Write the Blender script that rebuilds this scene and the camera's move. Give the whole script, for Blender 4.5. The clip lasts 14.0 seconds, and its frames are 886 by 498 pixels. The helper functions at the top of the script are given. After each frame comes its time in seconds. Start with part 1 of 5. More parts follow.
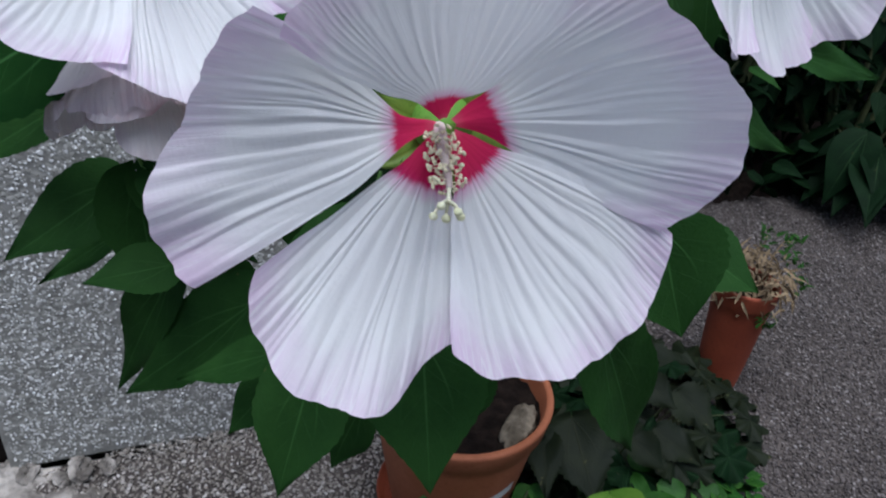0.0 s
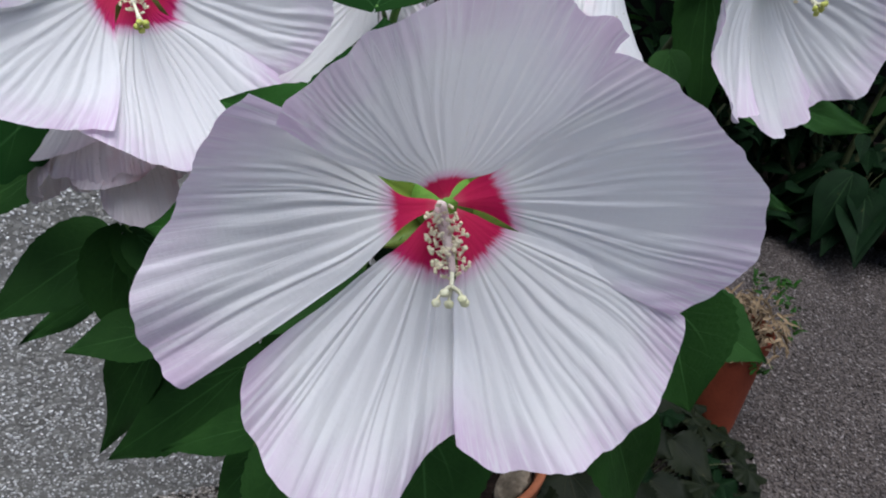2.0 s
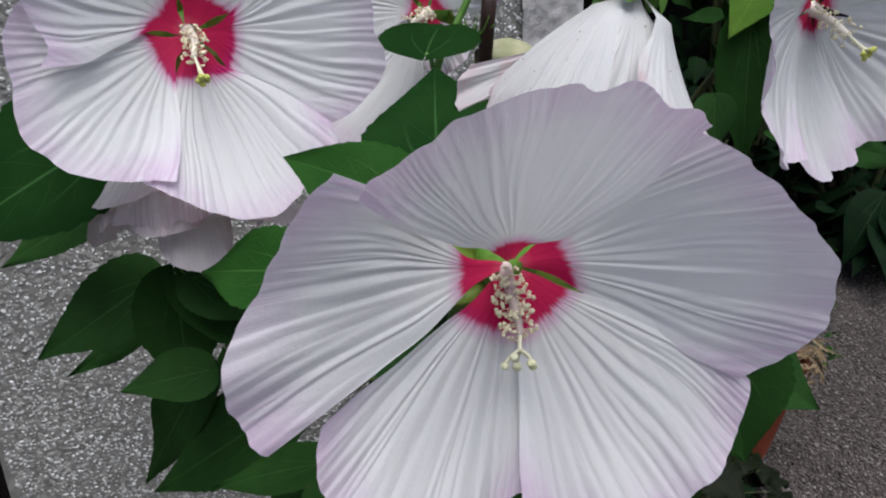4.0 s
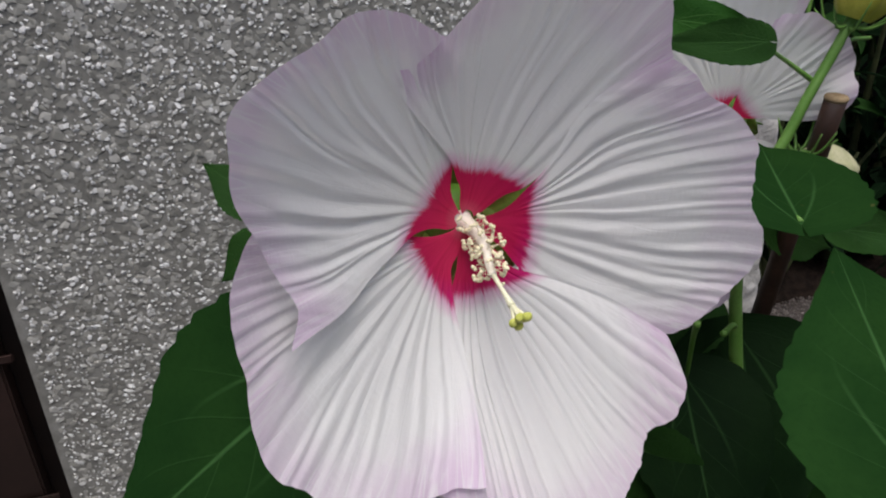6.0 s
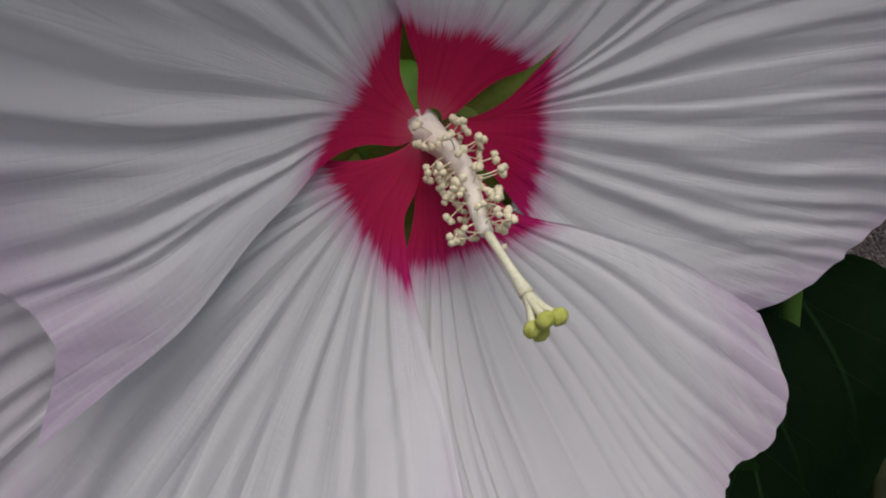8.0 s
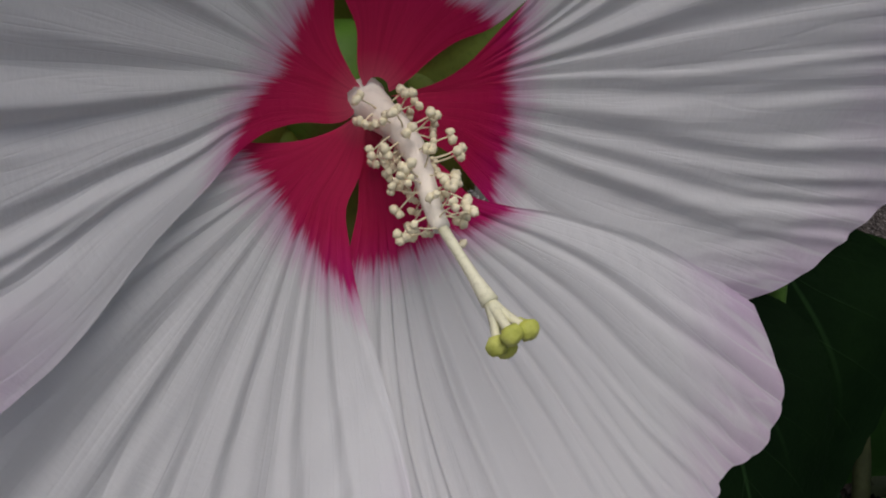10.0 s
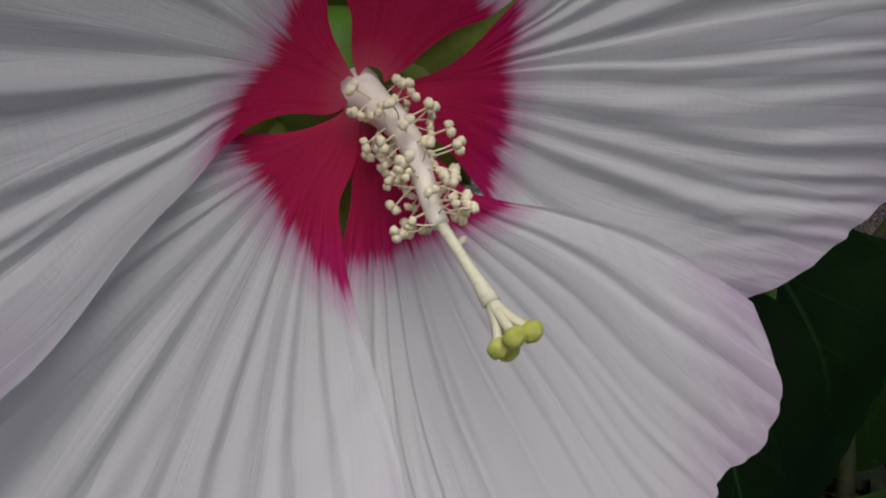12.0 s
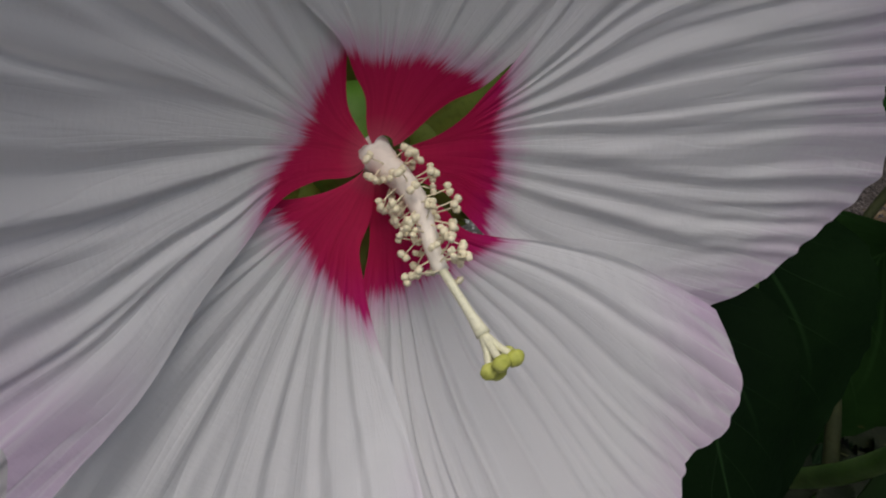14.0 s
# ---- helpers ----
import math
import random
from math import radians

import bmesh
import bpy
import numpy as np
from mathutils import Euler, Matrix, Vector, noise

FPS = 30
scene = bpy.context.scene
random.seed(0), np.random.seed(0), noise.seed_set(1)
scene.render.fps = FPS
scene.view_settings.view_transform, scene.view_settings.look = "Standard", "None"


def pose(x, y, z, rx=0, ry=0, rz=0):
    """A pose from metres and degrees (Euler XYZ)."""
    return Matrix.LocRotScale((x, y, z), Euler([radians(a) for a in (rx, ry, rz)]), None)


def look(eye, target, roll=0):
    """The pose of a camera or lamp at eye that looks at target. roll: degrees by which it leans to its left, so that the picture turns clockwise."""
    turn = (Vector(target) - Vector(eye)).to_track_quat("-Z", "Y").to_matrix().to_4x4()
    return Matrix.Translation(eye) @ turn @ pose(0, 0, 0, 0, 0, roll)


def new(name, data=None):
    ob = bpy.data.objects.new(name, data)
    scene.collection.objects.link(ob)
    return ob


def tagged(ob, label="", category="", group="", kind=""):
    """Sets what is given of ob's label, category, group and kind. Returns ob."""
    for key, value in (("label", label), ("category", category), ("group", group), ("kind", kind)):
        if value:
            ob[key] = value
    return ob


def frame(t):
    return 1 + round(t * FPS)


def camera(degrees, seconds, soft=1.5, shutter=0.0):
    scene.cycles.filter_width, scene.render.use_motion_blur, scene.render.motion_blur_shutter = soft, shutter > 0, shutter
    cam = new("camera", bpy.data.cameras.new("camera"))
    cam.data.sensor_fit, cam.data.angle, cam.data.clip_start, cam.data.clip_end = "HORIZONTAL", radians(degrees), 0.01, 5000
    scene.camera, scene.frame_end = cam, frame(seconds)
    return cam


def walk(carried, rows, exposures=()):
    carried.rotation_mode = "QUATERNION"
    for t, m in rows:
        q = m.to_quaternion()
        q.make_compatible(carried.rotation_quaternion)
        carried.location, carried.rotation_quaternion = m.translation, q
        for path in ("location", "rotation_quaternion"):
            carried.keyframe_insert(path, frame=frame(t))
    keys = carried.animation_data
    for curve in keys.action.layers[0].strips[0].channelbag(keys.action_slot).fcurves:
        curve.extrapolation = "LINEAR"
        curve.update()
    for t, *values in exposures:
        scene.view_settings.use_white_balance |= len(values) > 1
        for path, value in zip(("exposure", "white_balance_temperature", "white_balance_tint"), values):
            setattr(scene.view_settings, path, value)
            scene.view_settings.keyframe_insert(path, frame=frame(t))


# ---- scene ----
cam = camera(62.0, 14.0, soft=2.0, shutter=0.25)
PATH = [
    (0, (0.0000, 0.0000, 0.8250), (0.3181, 0.7894, 0.2999), 5.04),
    (0.5, (0.0096, 0.0022, 0.8252), (0.3282, 0.7561, 0.2505), 6.27),
    (1, (0.0087, 0.0097, 0.8280), (0.3425, 0.7834, 0.2895), 5.75),
    (1.5, (0.0045, 0.0174, 0.8308), (0.3447, 0.8108, 0.3259), 5.59),
    (2, (0.0009, 0.0208, 0.8336), (0.3403, 0.8281, 0.3508), 5.18),
    (2.2, (-0.0007, 0.0220, 0.8337), (0.3381, 0.8356, 0.3612), 5.12),
    (4.3, (-0.0204, 0.0304, 0.8567), (0.2846, 0.8597, 0.3884), 3.56),
    (4.5, (-0.0264, 0.0337, 0.8622), (0.2662, 0.8685, 0.3959), 2.78),
    (5, (-0.0662, 0.1060, 0.8837), (0.1878, 0.9480, 0.4077), 1.27),
    (5.5, (-0.0847, 0.1949, 0.8786), (0.1712, 1.0338, 0.3983), 0.59),
    (6, (-0.0893, 0.2495, 0.8766), (0.1835, 1.0789, 0.3890), 0.56),
    (6.5, (-0.0886, 0.2744, 0.8750), (0.1997, 1.0779, 0.3541), 1.00),
    (7, (-0.0804, 0.3002, 0.8581), (0.2180, 1.0787, 0.3059), 1.52),
    (7.5, (-0.0684, 0.3376, 0.8298), (0.2527, 1.0986, 0.2661), 2.44),
    (8, (-0.0570, 0.3523, 0.8212), (0.2731, 1.0917, 0.2344), 2.32),
    (8.2, (-0.0555, 0.3562, 0.8228), (0.2813, 1.0828, 0.2239), 2.54),
    (10.3, (-0.0440, 0.3698, 0.8126), (0.3084, 1.0623, 0.1831), 3.23),
    (10.5, (-0.0433, 0.3702, 0.8140), (0.3116, 1.0583, 0.1811), 3.65),
    (11, (-0.0391, 0.3732, 0.8172), (0.3145, 1.0526, 0.1742), 4.28),
    (11.5, (-0.0427, 0.3771, 0.8119), (0.3163, 1.0589, 0.1746), 4.07),
    (12, (-0.0454, 0.3740, 0.8106), (0.3249, 1.0550, 0.1788), 4.26),
    (12.5, (-0.0397, 0.3676, 0.8166), (0.3233, 1.0428, 0.1745), 4.26),
    (13, (-0.0472, 0.3580, 0.8226), (0.2756, 1.0626, 0.1906), 2.53),
    (13.5, (-0.0498, 0.3590, 0.8307), (0.2442, 1.0584, 0.1792), 1.78),
    (14, (-0.0490, 0.3639, 0.8372), (0.2895, 1.0236, 0.1662), 2.15),
]
# the film's own exposure and white balance drift as white petals fill the picture
LOOK = [
    (0, 0.66, 5600, 10), (1, 0.82, 5780, 11), (2, 0.70, 5890, 12), (2.2, 0.70, 5890, 12), (4.3, 0.60, 6220, 11), (4.6, 0.67, 6300, 10), (5, 0.80, 6370, 10), (6, 0.49, 6540, 12),
    (7, 0.13, 6490, 13), (8, -0.21, 6470, 14), (10.3, -0.28, 6450, 14), (12.5, -0.28, 6450, 14), (14, -0.28, 6530, 13),
]
walk(cam, [(t, look(eye, target, roll)) for t, eye, target, roll in PATH], LOOK)

# ---- light ----
world = bpy.data.worlds.new("sky")
scene.world = world
world.use_nodes = True
wn = world.node_tree
sky = wn.nodes.new("ShaderNodeTexSky")
sky.sky_type = "NISHITA"
sky.sun_disc = False
sky.sun_elevation, sky.sun_rotation = radians(77), radians(194)
sky.air_density, sky.dust_density = 1.0, 4.0
wn.nodes["Background"].inputs["Strength"].default_value = 0.070
wn.links.new(sky.outputs["Color"], wn.nodes["Background"].inputs["Color"])
sun = new("sun", bpy.data.lights.new("sun", "SUN"))
sun.data.energy, sun.data.angle, sun.data.color = 2.15, radians(52), (1.0, 0.985, 0.96)
sun.matrix_world = look((-0.15, -0.36, 3.0), (0, 0.3, 0.3))


# ---- materials ----
class Mat:
    """A node material with short ways to add nodes."""

    def __init__(self, name, rough=0.6, spec=0.3):
        self.m = bpy.data.materials.new(name)
        self.m.use_nodes = True
        self.t = self.m.node_tree
        self.bsdf = self.t.nodes["Principled BSDF"]
        self.out = self.t.nodes["Material Output"]
        self.bsdf.inputs["Roughness"].default_value = rough
        self.bsdf.inputs["Specular IOR Level"].default_value = spec

    def node(self, kind, **sets):
        n = self.t.nodes.new(kind)
        for key, value in sets.items():
            if key in n.inputs:
                self.put(n.inputs[key], value)
        return n

    def put(self, socket, value):
        if isinstance(value, bpy.types.NodeSocket):
            self.t.links.new(value, socket)
        else:
            socket.default_value = value

    def math(self, op, a, b=0.0, c=0.0, clamp=False):
        n = self.t.nodes.new("ShaderNodeMath")
        n.operation, n.use_clamp = op, clamp
        for s, v in zip(n.inputs, (a, b, c)):
            self.put(s, v)
        return n.outputs[0]

    def ramp(self, fac, *stops):
        n = self.t.nodes.new("ShaderNodeValToRGB")
        while len(n.color_ramp.elements) < len(stops):
            n.color_ramp.elements.new(0.5)
        for e, (p, c) in zip(n.color_ramp.elements, stops):
            e.position, e.color = p, (*c, 1) if len(c) == 3 else c
        self.put(n.inputs[0], fac)
        return n.outputs[0]

    def step(self, v, a, b):
        n = self.t.nodes.new("ShaderNodeMapRange")
        n.interpolation_type = "SMOOTHSTEP"
        for k, x in (("Value", v), ("From Min", a), ("From Max", b)):
            self.put(n.inputs[k], x)
        return n.outputs[0]

    def mix(self, fac, a, b, blend="MIX"):
        n = self.t.nodes.new("ShaderNodeMix")
        n.data_type, n.blend_type = "RGBA", blend
        for s, v in ((n.inputs[0], fac), (n.inputs[6], a), (n.inputs[7], b)):
            self.put(s, (*v, 1) if isinstance(v, tuple) and len(v) == 3 else v)
        return n.outputs[2]

    def noise(self, scale, detail=4.0, rough=0.55, vector=None, distortion=0.0):
        n = self.node("ShaderNodeTexNoise", Scale=scale, Detail=detail, Roughness=rough, Distortion=distortion)
        self.t.links.new(vector if vector else self.coord(), n.inputs["Vector"])
        return n.outputs["Fac"]

    def coord(self):
        return self.t.nodes.new("ShaderNodeTexCoord").outputs["Object"]

    def uv(self, layer):
        n = self.t.nodes.new("ShaderNodeUVMap")
        n.uv_map = layer
        s = self.node("ShaderNodeSeparateXYZ", Vector=n.outputs[0])
        return s.outputs[0], s.outputs[1]

    def vec(self, x, y, z=0.0):
        return self.node("ShaderNodeCombineXYZ", X=x, Y=y, Z=z).outputs[0]

    def rand(self):
        return self.t.nodes.new("ShaderNodeObjectInfo").outputs["Random"]

    def island(self):
        return self.t.nodes.new("ShaderNodeNewGeometry").outputs["Random Per Island"]

    def bump(self, height, strength=0.3, distance=0.002):
        n = self.node("ShaderNodeBump", Strength=strength, Distance=distance, Height=height)
        self.put(self.bsdf.inputs["Normal"], n.outputs[0])
        return n.outputs[0]

    def base(self, colour):
        self.put(self.bsdf.inputs["Base Color"], (*colour, 1) if isinstance(colour, tuple) else colour)
        return self

    def translucent(self, colour, share, normal=None):
        tr = self.node("ShaderNodeBsdfTranslucent")
        self.put(tr.inputs["Color"], colour)
        if normal:
            self.put(tr.inputs["Normal"], normal)
        ad = self.node("ShaderNodeMixShader", Fac=share)
        self.t.links.new(self.bsdf.outputs[0], ad.inputs[1])
        self.t.links.new(tr.outputs[0], ad.inputs[2])
        self.t.links.new(ad.outputs[0], self.out.inputs[0])


def petal_material(name, white, pink, aged=0.0, thin_share=0.45):
    """White petal: crimson eye with feathered edge, lilac margin, branching radial veins."""
    m = Mat(name, 0.55, 0.25)
    across, radius = m.uv("petal")
    edge, seed = m.uv("rim")
    shift = m.math("ADD", m.math("MULTIPLY", seed, 37.0), across)
    streak = m.noise(1.0, 3.0, 0.6, m.vec(m.math("MULTIPLY", shift, 20.0), m.math("MULTIPLY", radius, 4.0)))
    # distance from the petal's middle line, at true scale
    lateral = m.math("MULTIPLY_ADD", seed, 37.0, m.math("MULTIPLY", m.math("SUBTRACT", across, 0.5), radius))
    fine = m.noise(1.0, 4.0, 0.6, m.vec(m.math("MULTIPLY", lateral, 62.0), m.math("MULTIPLY", radius, 44.0)), 0.4)
    blotch = m.noise(1.0, 3.0, 0.6, m.vec(m.math("MULTIPLY", shift, 4.0), m.math("MULTIPLY", radius, 5.0)))
    wide = m.noise(1.0, 2.0, 0.5, m.vec(m.math("MULTIPLY", shift, 15.0), m.math("MULTIPLY", radius, 1.3)))
    thin = m.noise(1.0, 2.0, 0.5, m.vec(m.math("MULTIPLY", shift, 30.0), m.math("MULTIPLY", radius, 3.0)))
    vein = m.math("MAXIMUM", m.step(m.math("ABSOLUTE", m.math("SUBTRACT", wide, 0.5)), 0.022, 0.0), m.math("MULTIPLY", m.step(m.math("ABSOLUTE", m.math("SUBTRACT", thin, 0.5)), 0.035, 0.0), 0.6))
    # lilac towards the rim and down the sides
    side = m.math("ABSOLUTE", m.math("MULTIPLY_ADD", across, 2.0, -1.0))
    rim = m.step(m.math("MULTIPLY_ADD", blotch, 0.35, m.math("MULTIPLY_ADD", m.math("POWER", side, 3.0), 0.13, edge)), 0.93, 1.32)
    col = m.mix(rim, white, pink)
    col = m.mix(m.math("MULTIPLY", m.step(fine, 0.5, 0.78), 0.10), col, tuple(c * 0.92 for c in white))
    col = m.mix(m.math("MULTIPLY", vein, m.math("MULTIPLY_ADD", rim, 0.38, m.math("MULTIPLY", m.step(radius, 0.35, 0.75), 0.20))), col, tuple(min(0.90, c * 1.06) for c in white))
    # crimson eye, its edge drawn out in fine streaks
    far = m.math("MULTIPLY", m.math("SUBTRACT", radius, m.uv("eye")[0]), 120.0)
    comb = m.noise(1.0, 4.0, 0.7, m.vec(m.math("MULTIPLY", shift, 64.0), m.math("MULTIPLY", radius, 7.0)))
    far = m.math("MULTIPLY_ADD", m.math("SUBTRACT", comb, 0.5), 6.0, far)
    far = m.math("MULTIPLY_ADD", m.math("SUBTRACT", streak, 0.5), 5.5, far)
    halo = m.step(far, 7.5, -1.0)
    col = m.mix(m.math("MULTIPLY", halo, 0.55), col, (0.66, 0.10, 0.42))
    eye = m.step(far, 1.6, -1.8)
    red = m.ramp(m.math("MULTIPLY", radius, 4.0), (0.0, (0.80, 0.16, 0.24)), (0.28, (0.74, 0.024, 0.115)), (0.7, (0.62, 0.011, 0.100)), (1.0, (0.57, 0.012, 0.18)))
    red = m.mix(m.math("MULTIPLY", m.step(streak, 0.40, 0.75), 0.35), red, (0.42, 0.003, 0.035))
    col = m.mix(eye, col, red)
    if aged:
        spots = m.step(m.noise(240.0, 2.0), 0.70, 0.76)
        col = m.mix(m.math("MULTIPLY", spots, aged), col, (0.42, 0.40, 0.30))
        wear = m.step(m.noise(28.0, 3.0), 0.52, 0.75)
        col = m.mix(m.math("MULTIPLY", m.math("MULTIPLY", wear, m.step(edge, 0.3, 1.0)), aged * 0.8), col, (0.72, 0.42, 0.44))
    m.base(col)
    cell = m.noise(420.0, 3.0)
    h = m.math("MULTIPLY_ADD", fine, 0.08, m.math("MULTIPLY_ADD", streak, 0.04, m.math("MULTIPLY_ADD", vein, 0.10, m.math("MULTIPLY", cell, 0.16))))
    crepe = m.noise(1.0, 3.0, 0.6, m.vec(m.math("MULTIPLY", lateral, 44.0), m.math("MULTIPLY", radius, 90.0)))
    hair = m.noise(1.0, 2.0, 0.5, m.vec(m.math("MULTIPLY", shift, 105.0), m.math("MULTIPLY", radius, 2.2)))
    h = m.math("MULTIPLY_ADD", hair, 0.10, h)
    n = m.bump(m.math("MULTIPLY_ADD", crepe, 0.17, h), 0.45, 0.0011)
    m.translucent(col, thin_share, n)
    return m.m


def leaf_material(name, dark, light, vein, veins=6.0, rough=0.62, spec=0.05):
    m = Mat(name, rough, spec)
    across, along = m.uv("blade")
    side = m.math("ABSOLUTE", m.math("MULTIPLY_ADD", across, 2.0, -1.0))
    # side veins leave the midrib at a slant; the lowest pair runs from the base
    slant = m.math("MULTIPLY", m.math("SUBTRACT", along, m.math("MULTIPLY", m.math("POWER", side, 0.8), 0.34)), veins)
    saw = m.math("ABSOLUTE", m.math("SUBTRACT", m.math("FRACT", slant), 0.5))
    lateral = m.math("MULTIPLY", m.step(saw, 0.47, 0.5), m.step(side, 0.95, 0.2))
    mid = m.step(side, 0.030, 0.008)
    basal = m.math("MULTIPLY", m.step(m.math("ABSOLUTE", m.math("SUBTRACT", side, m.math("MULTIPLY", m.math("POWER", along, 0.75), 0.80))), 0.030, 0.006), m.step(along, 0.62, 0.15))
    mid = m.math("MAXIMUM", mid, m.math("MULTIPLY", basal, 0.7))
    web = m.noise(1.0, 3.0, 0.6, m.vec(m.math("MULTIPLY", across, 26.0), m.math("MULTIPLY", along, 34.0)))
    big = m.noise(26.0, 3.0)
    col = m.mix(m.step(big, 0.3, 0.75), dark, light)
    col = m.mix(m.math("MULTIPLY", m.rand(), 0.35), col, tuple(c * 0.62 for c in dark))
    col = m.mix(m.math("MULTIPLY", m.step(web, 0.42, 0.75), 0.28), col, tuple(c * 0.65 for c in dark))
    spot = m.step(m.noise(95.0, 2.0), 0.735, 0.76)
    col = m.mix(m.math("MULTIPLY", spot, 0.5), col, (0.09, 0.085, 0.03))
    col = m.mix(m.math("MULTIPLY", lateral, 0.15), col, vein)
    col = m.mix(m.math("MULTIPLY", mid, 0.34), col, vein)
    m.base(col)
    h = m.math("MULTIPLY_ADD", lateral, -0.5, m.math("MULTIPLY_ADD", mid, -0.7, m.math("MULTIPLY", web, 0.8)))
    n = m.bump(h, 0.5, 0.0012)
    m.translucent(m.mix(0.35, col, tuple(min(0.9, 3.6 * c) for c in light)), 0.09, n)
    return m.m


def plain(name, dark, light, scale, rough=0.7, spec=0.25, bump=0.3, dist=0.001, fine=12.0):
    """Two scales of mottling between two colours."""
    m = Mat(name, rough, spec)
    a = m.noise(scale, 4.0)
    b = m.noise(scale * fine, 3.0)
    col = m.mix(m.step(a, 0.32, 0.7), dark, light)
    col = m.mix(m.math("MULTIPLY", m.step(b, 0.45, 0.8), 0.45), col, tuple(c * 0.6 for c in dark))
    m.base(col)
    m.bump(m.math("MULTIPLY_ADD", b, 0.6, a), bump, dist)
    return m.m


def stone_chips(name, *stops, rough=0.6, spec=0.3, shade=(0.16, 0.155, 0.14), relief=0.35):
    """Chippings, each with its own shade."""
    m = Mat(name, rough, spec)
    col = m.ramp(m.island(), *stops)
    grain = m.noise(420.0, 3.0)
    patch = m.noise(5.0, 3.0)
    col = m.mix(m.math("MULTIPLY", m.step(grain, 0.4, 0.8), 0.25), col, shade)
    col = m.mix(m.math("MULTIPLY", m.step(patch, 0.45, 0.75), 0.22), col, shade)
    m.base(col)
    m.bump(grain, relief, 0.0006)
    return m.m


WHITE, LILAC = (0.86, 0.86, 0.855), (0.75, 0.60, 0.75)
petal_white = petal_material("petal_white", WHITE, LILAC)
petal_wilted = petal_material("petal_wilted", (0.80, 0.80, 0.79), (0.78, 0.62, 0.66), aged=1.0)
petal_limp = petal_material("petal_limp", (0.86, 0.82, 0.81), (0.80, 0.70, 0.74), aged=0.7, thin_share=0.6)
leaf_green = leaf_material("leaf_green", (0.015, 0.047, 0.010), (0.023, 0.068, 0.014), (0.065, 0.17, 0.045))
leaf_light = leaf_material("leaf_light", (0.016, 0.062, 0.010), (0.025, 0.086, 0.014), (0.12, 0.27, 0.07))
# darker copy of leaf_green: shade on inner leaves put into the colour
leaf_shaded = leaf_material("leaf_shaded", (0.0045, 0.015, 0.0045), (0.0075, 0.023, 0.006), (0.05, 0.13, 0.04))
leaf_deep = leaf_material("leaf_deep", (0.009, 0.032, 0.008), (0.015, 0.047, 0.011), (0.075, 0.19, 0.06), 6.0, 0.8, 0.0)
leaf_pale = leaf_material("leaf_pale", (0.055, 0.130, 0.014), (0.110, 0.205, 0.028), (0.19, 0.30, 0.06))
# near-black green: the hedge's deep shade is put into this leaf colour
leaf_hedge_shaded = leaf_material("leaf_hedge_shaded", (0.0034, 0.0115, 0.004), (0.0055, 0.0185, 0.006), (0.05, 0.11, 0.04), 5.0)
leaf_bronze = leaf_material("leaf_bronze", (0.006, 0.010, 0.0045), (0.014, 0.019, 0.008), (0.035, 0.036, 0.018), 5.0, 0.55, 0.10)
leaf_low = leaf_material("leaf_low", (0.014, 0.056, 0.006), (0.038, 0.115, 0.013), (0.07, 0.17, 0.04), 5.0, 0.48, 0.16)
sepal_green = plain("sepal_green", (0.085, 0.150, 0.016), (0.145, 0.235, 0.030), 60.0, 0.55, 0.3, 0.2, 0.0006)
stem_green = plain("stem_green", (0.08, 0.19, 0.03), (0.14, 0.28, 0.06), 55.0, 0.5, 0.35, 0.25, 0.0006)
stem_woody = plain("stem_woody", (0.035, 0.045, 0.018), (0.065, 0.075, 0.03), 45.0, 0.7, 0.2, 0.4, 0.0008)
cream = plain("cream", (0.80, 0.72, 0.47), (0.87, 0.80, 0.58), 200.0, 0.6, 0.25, 0.3, 0.0003, 6.0)
calyx_green = plain("calyx_green", (0.085, 0.21, 0.022), (0.14, 0.30, 0.04), 60.0, 0.55, 0.3, 0.2, 0.0006)
column_white = plain("column_white", (0.82, 0.74, 0.64), (0.86, 0.80, 0.66), 90.0, 0.5, 0.3, 0.25, 0.0004, 8.0)
column_pink = plain("column_pink", (0.52, 0.40, 0.38), (0.66, 0.56, 0.50), 120.0, 0.55, 0.2, 0.3, 0.0004, 8.0)
stigma_yellow = plain("stigma_yellow", (0.44, 0.47, 0.08), (0.58, 0.60, 0.16), 260.0, 0.6, 0.25, 0.5, 0.0004, 5.0)
stigma_cream = plain("stigma_cream", (0.70, 0.70, 0.40), (0.80, 0.79, 0.56), 260.0, 0.6, 0.25, 0.5, 0.0004, 5.0)
style_pale = plain("style_pale", (0.70, 0.68, 0.46), (0.79, 0.77, 0.58), 120.0, 0.5, 0.3, 0.2, 0.0003)
bud_cream = plain("bud_cream", (0.36, 0.37, 0.20), (0.52, 0.50, 0.32), 70.0, 0.6, 0.25, 0.5, 0.001)
bud_yellow = plain("bud_yellow", (0.36, 0.36, 0.05), (0.52, 0.48, 0.08), 70.0, 0.55, 0.3, 0.3, 0.0006)
cane = plain("cane", (0.020, 0.010, 0.007), (0.055, 0.026, 0.018), 30.0, 0.5, 0.4, 0.4, 0.0008)
terracotta = plain("terracotta", (0.29, 0.095, 0.042), (0.40, 0.145, 0.072), 9.0, 0.75, 0.25, 0.25, 0.001, 22.0)
terracotta_dark = plain("terracotta_dark", (0.19, 0.040, 0.018), (0.27, 0.062, 0.028), 10.0, 0.65, 0.3, 0.25, 0.001, 20.0)
soil = plain("soil", (0.006, 0.004, 0.003), (0.018, 0.012, 0.009), 60.0, 0.95, 0.1, 0.9, 0.006, 5.0)
flint = plain("flint", (0.06, 0.048, 0.032), (0.25, 0.21, 0.155), 34.0, 0.8, 0.2, 0.8, 0.004, 6.0)
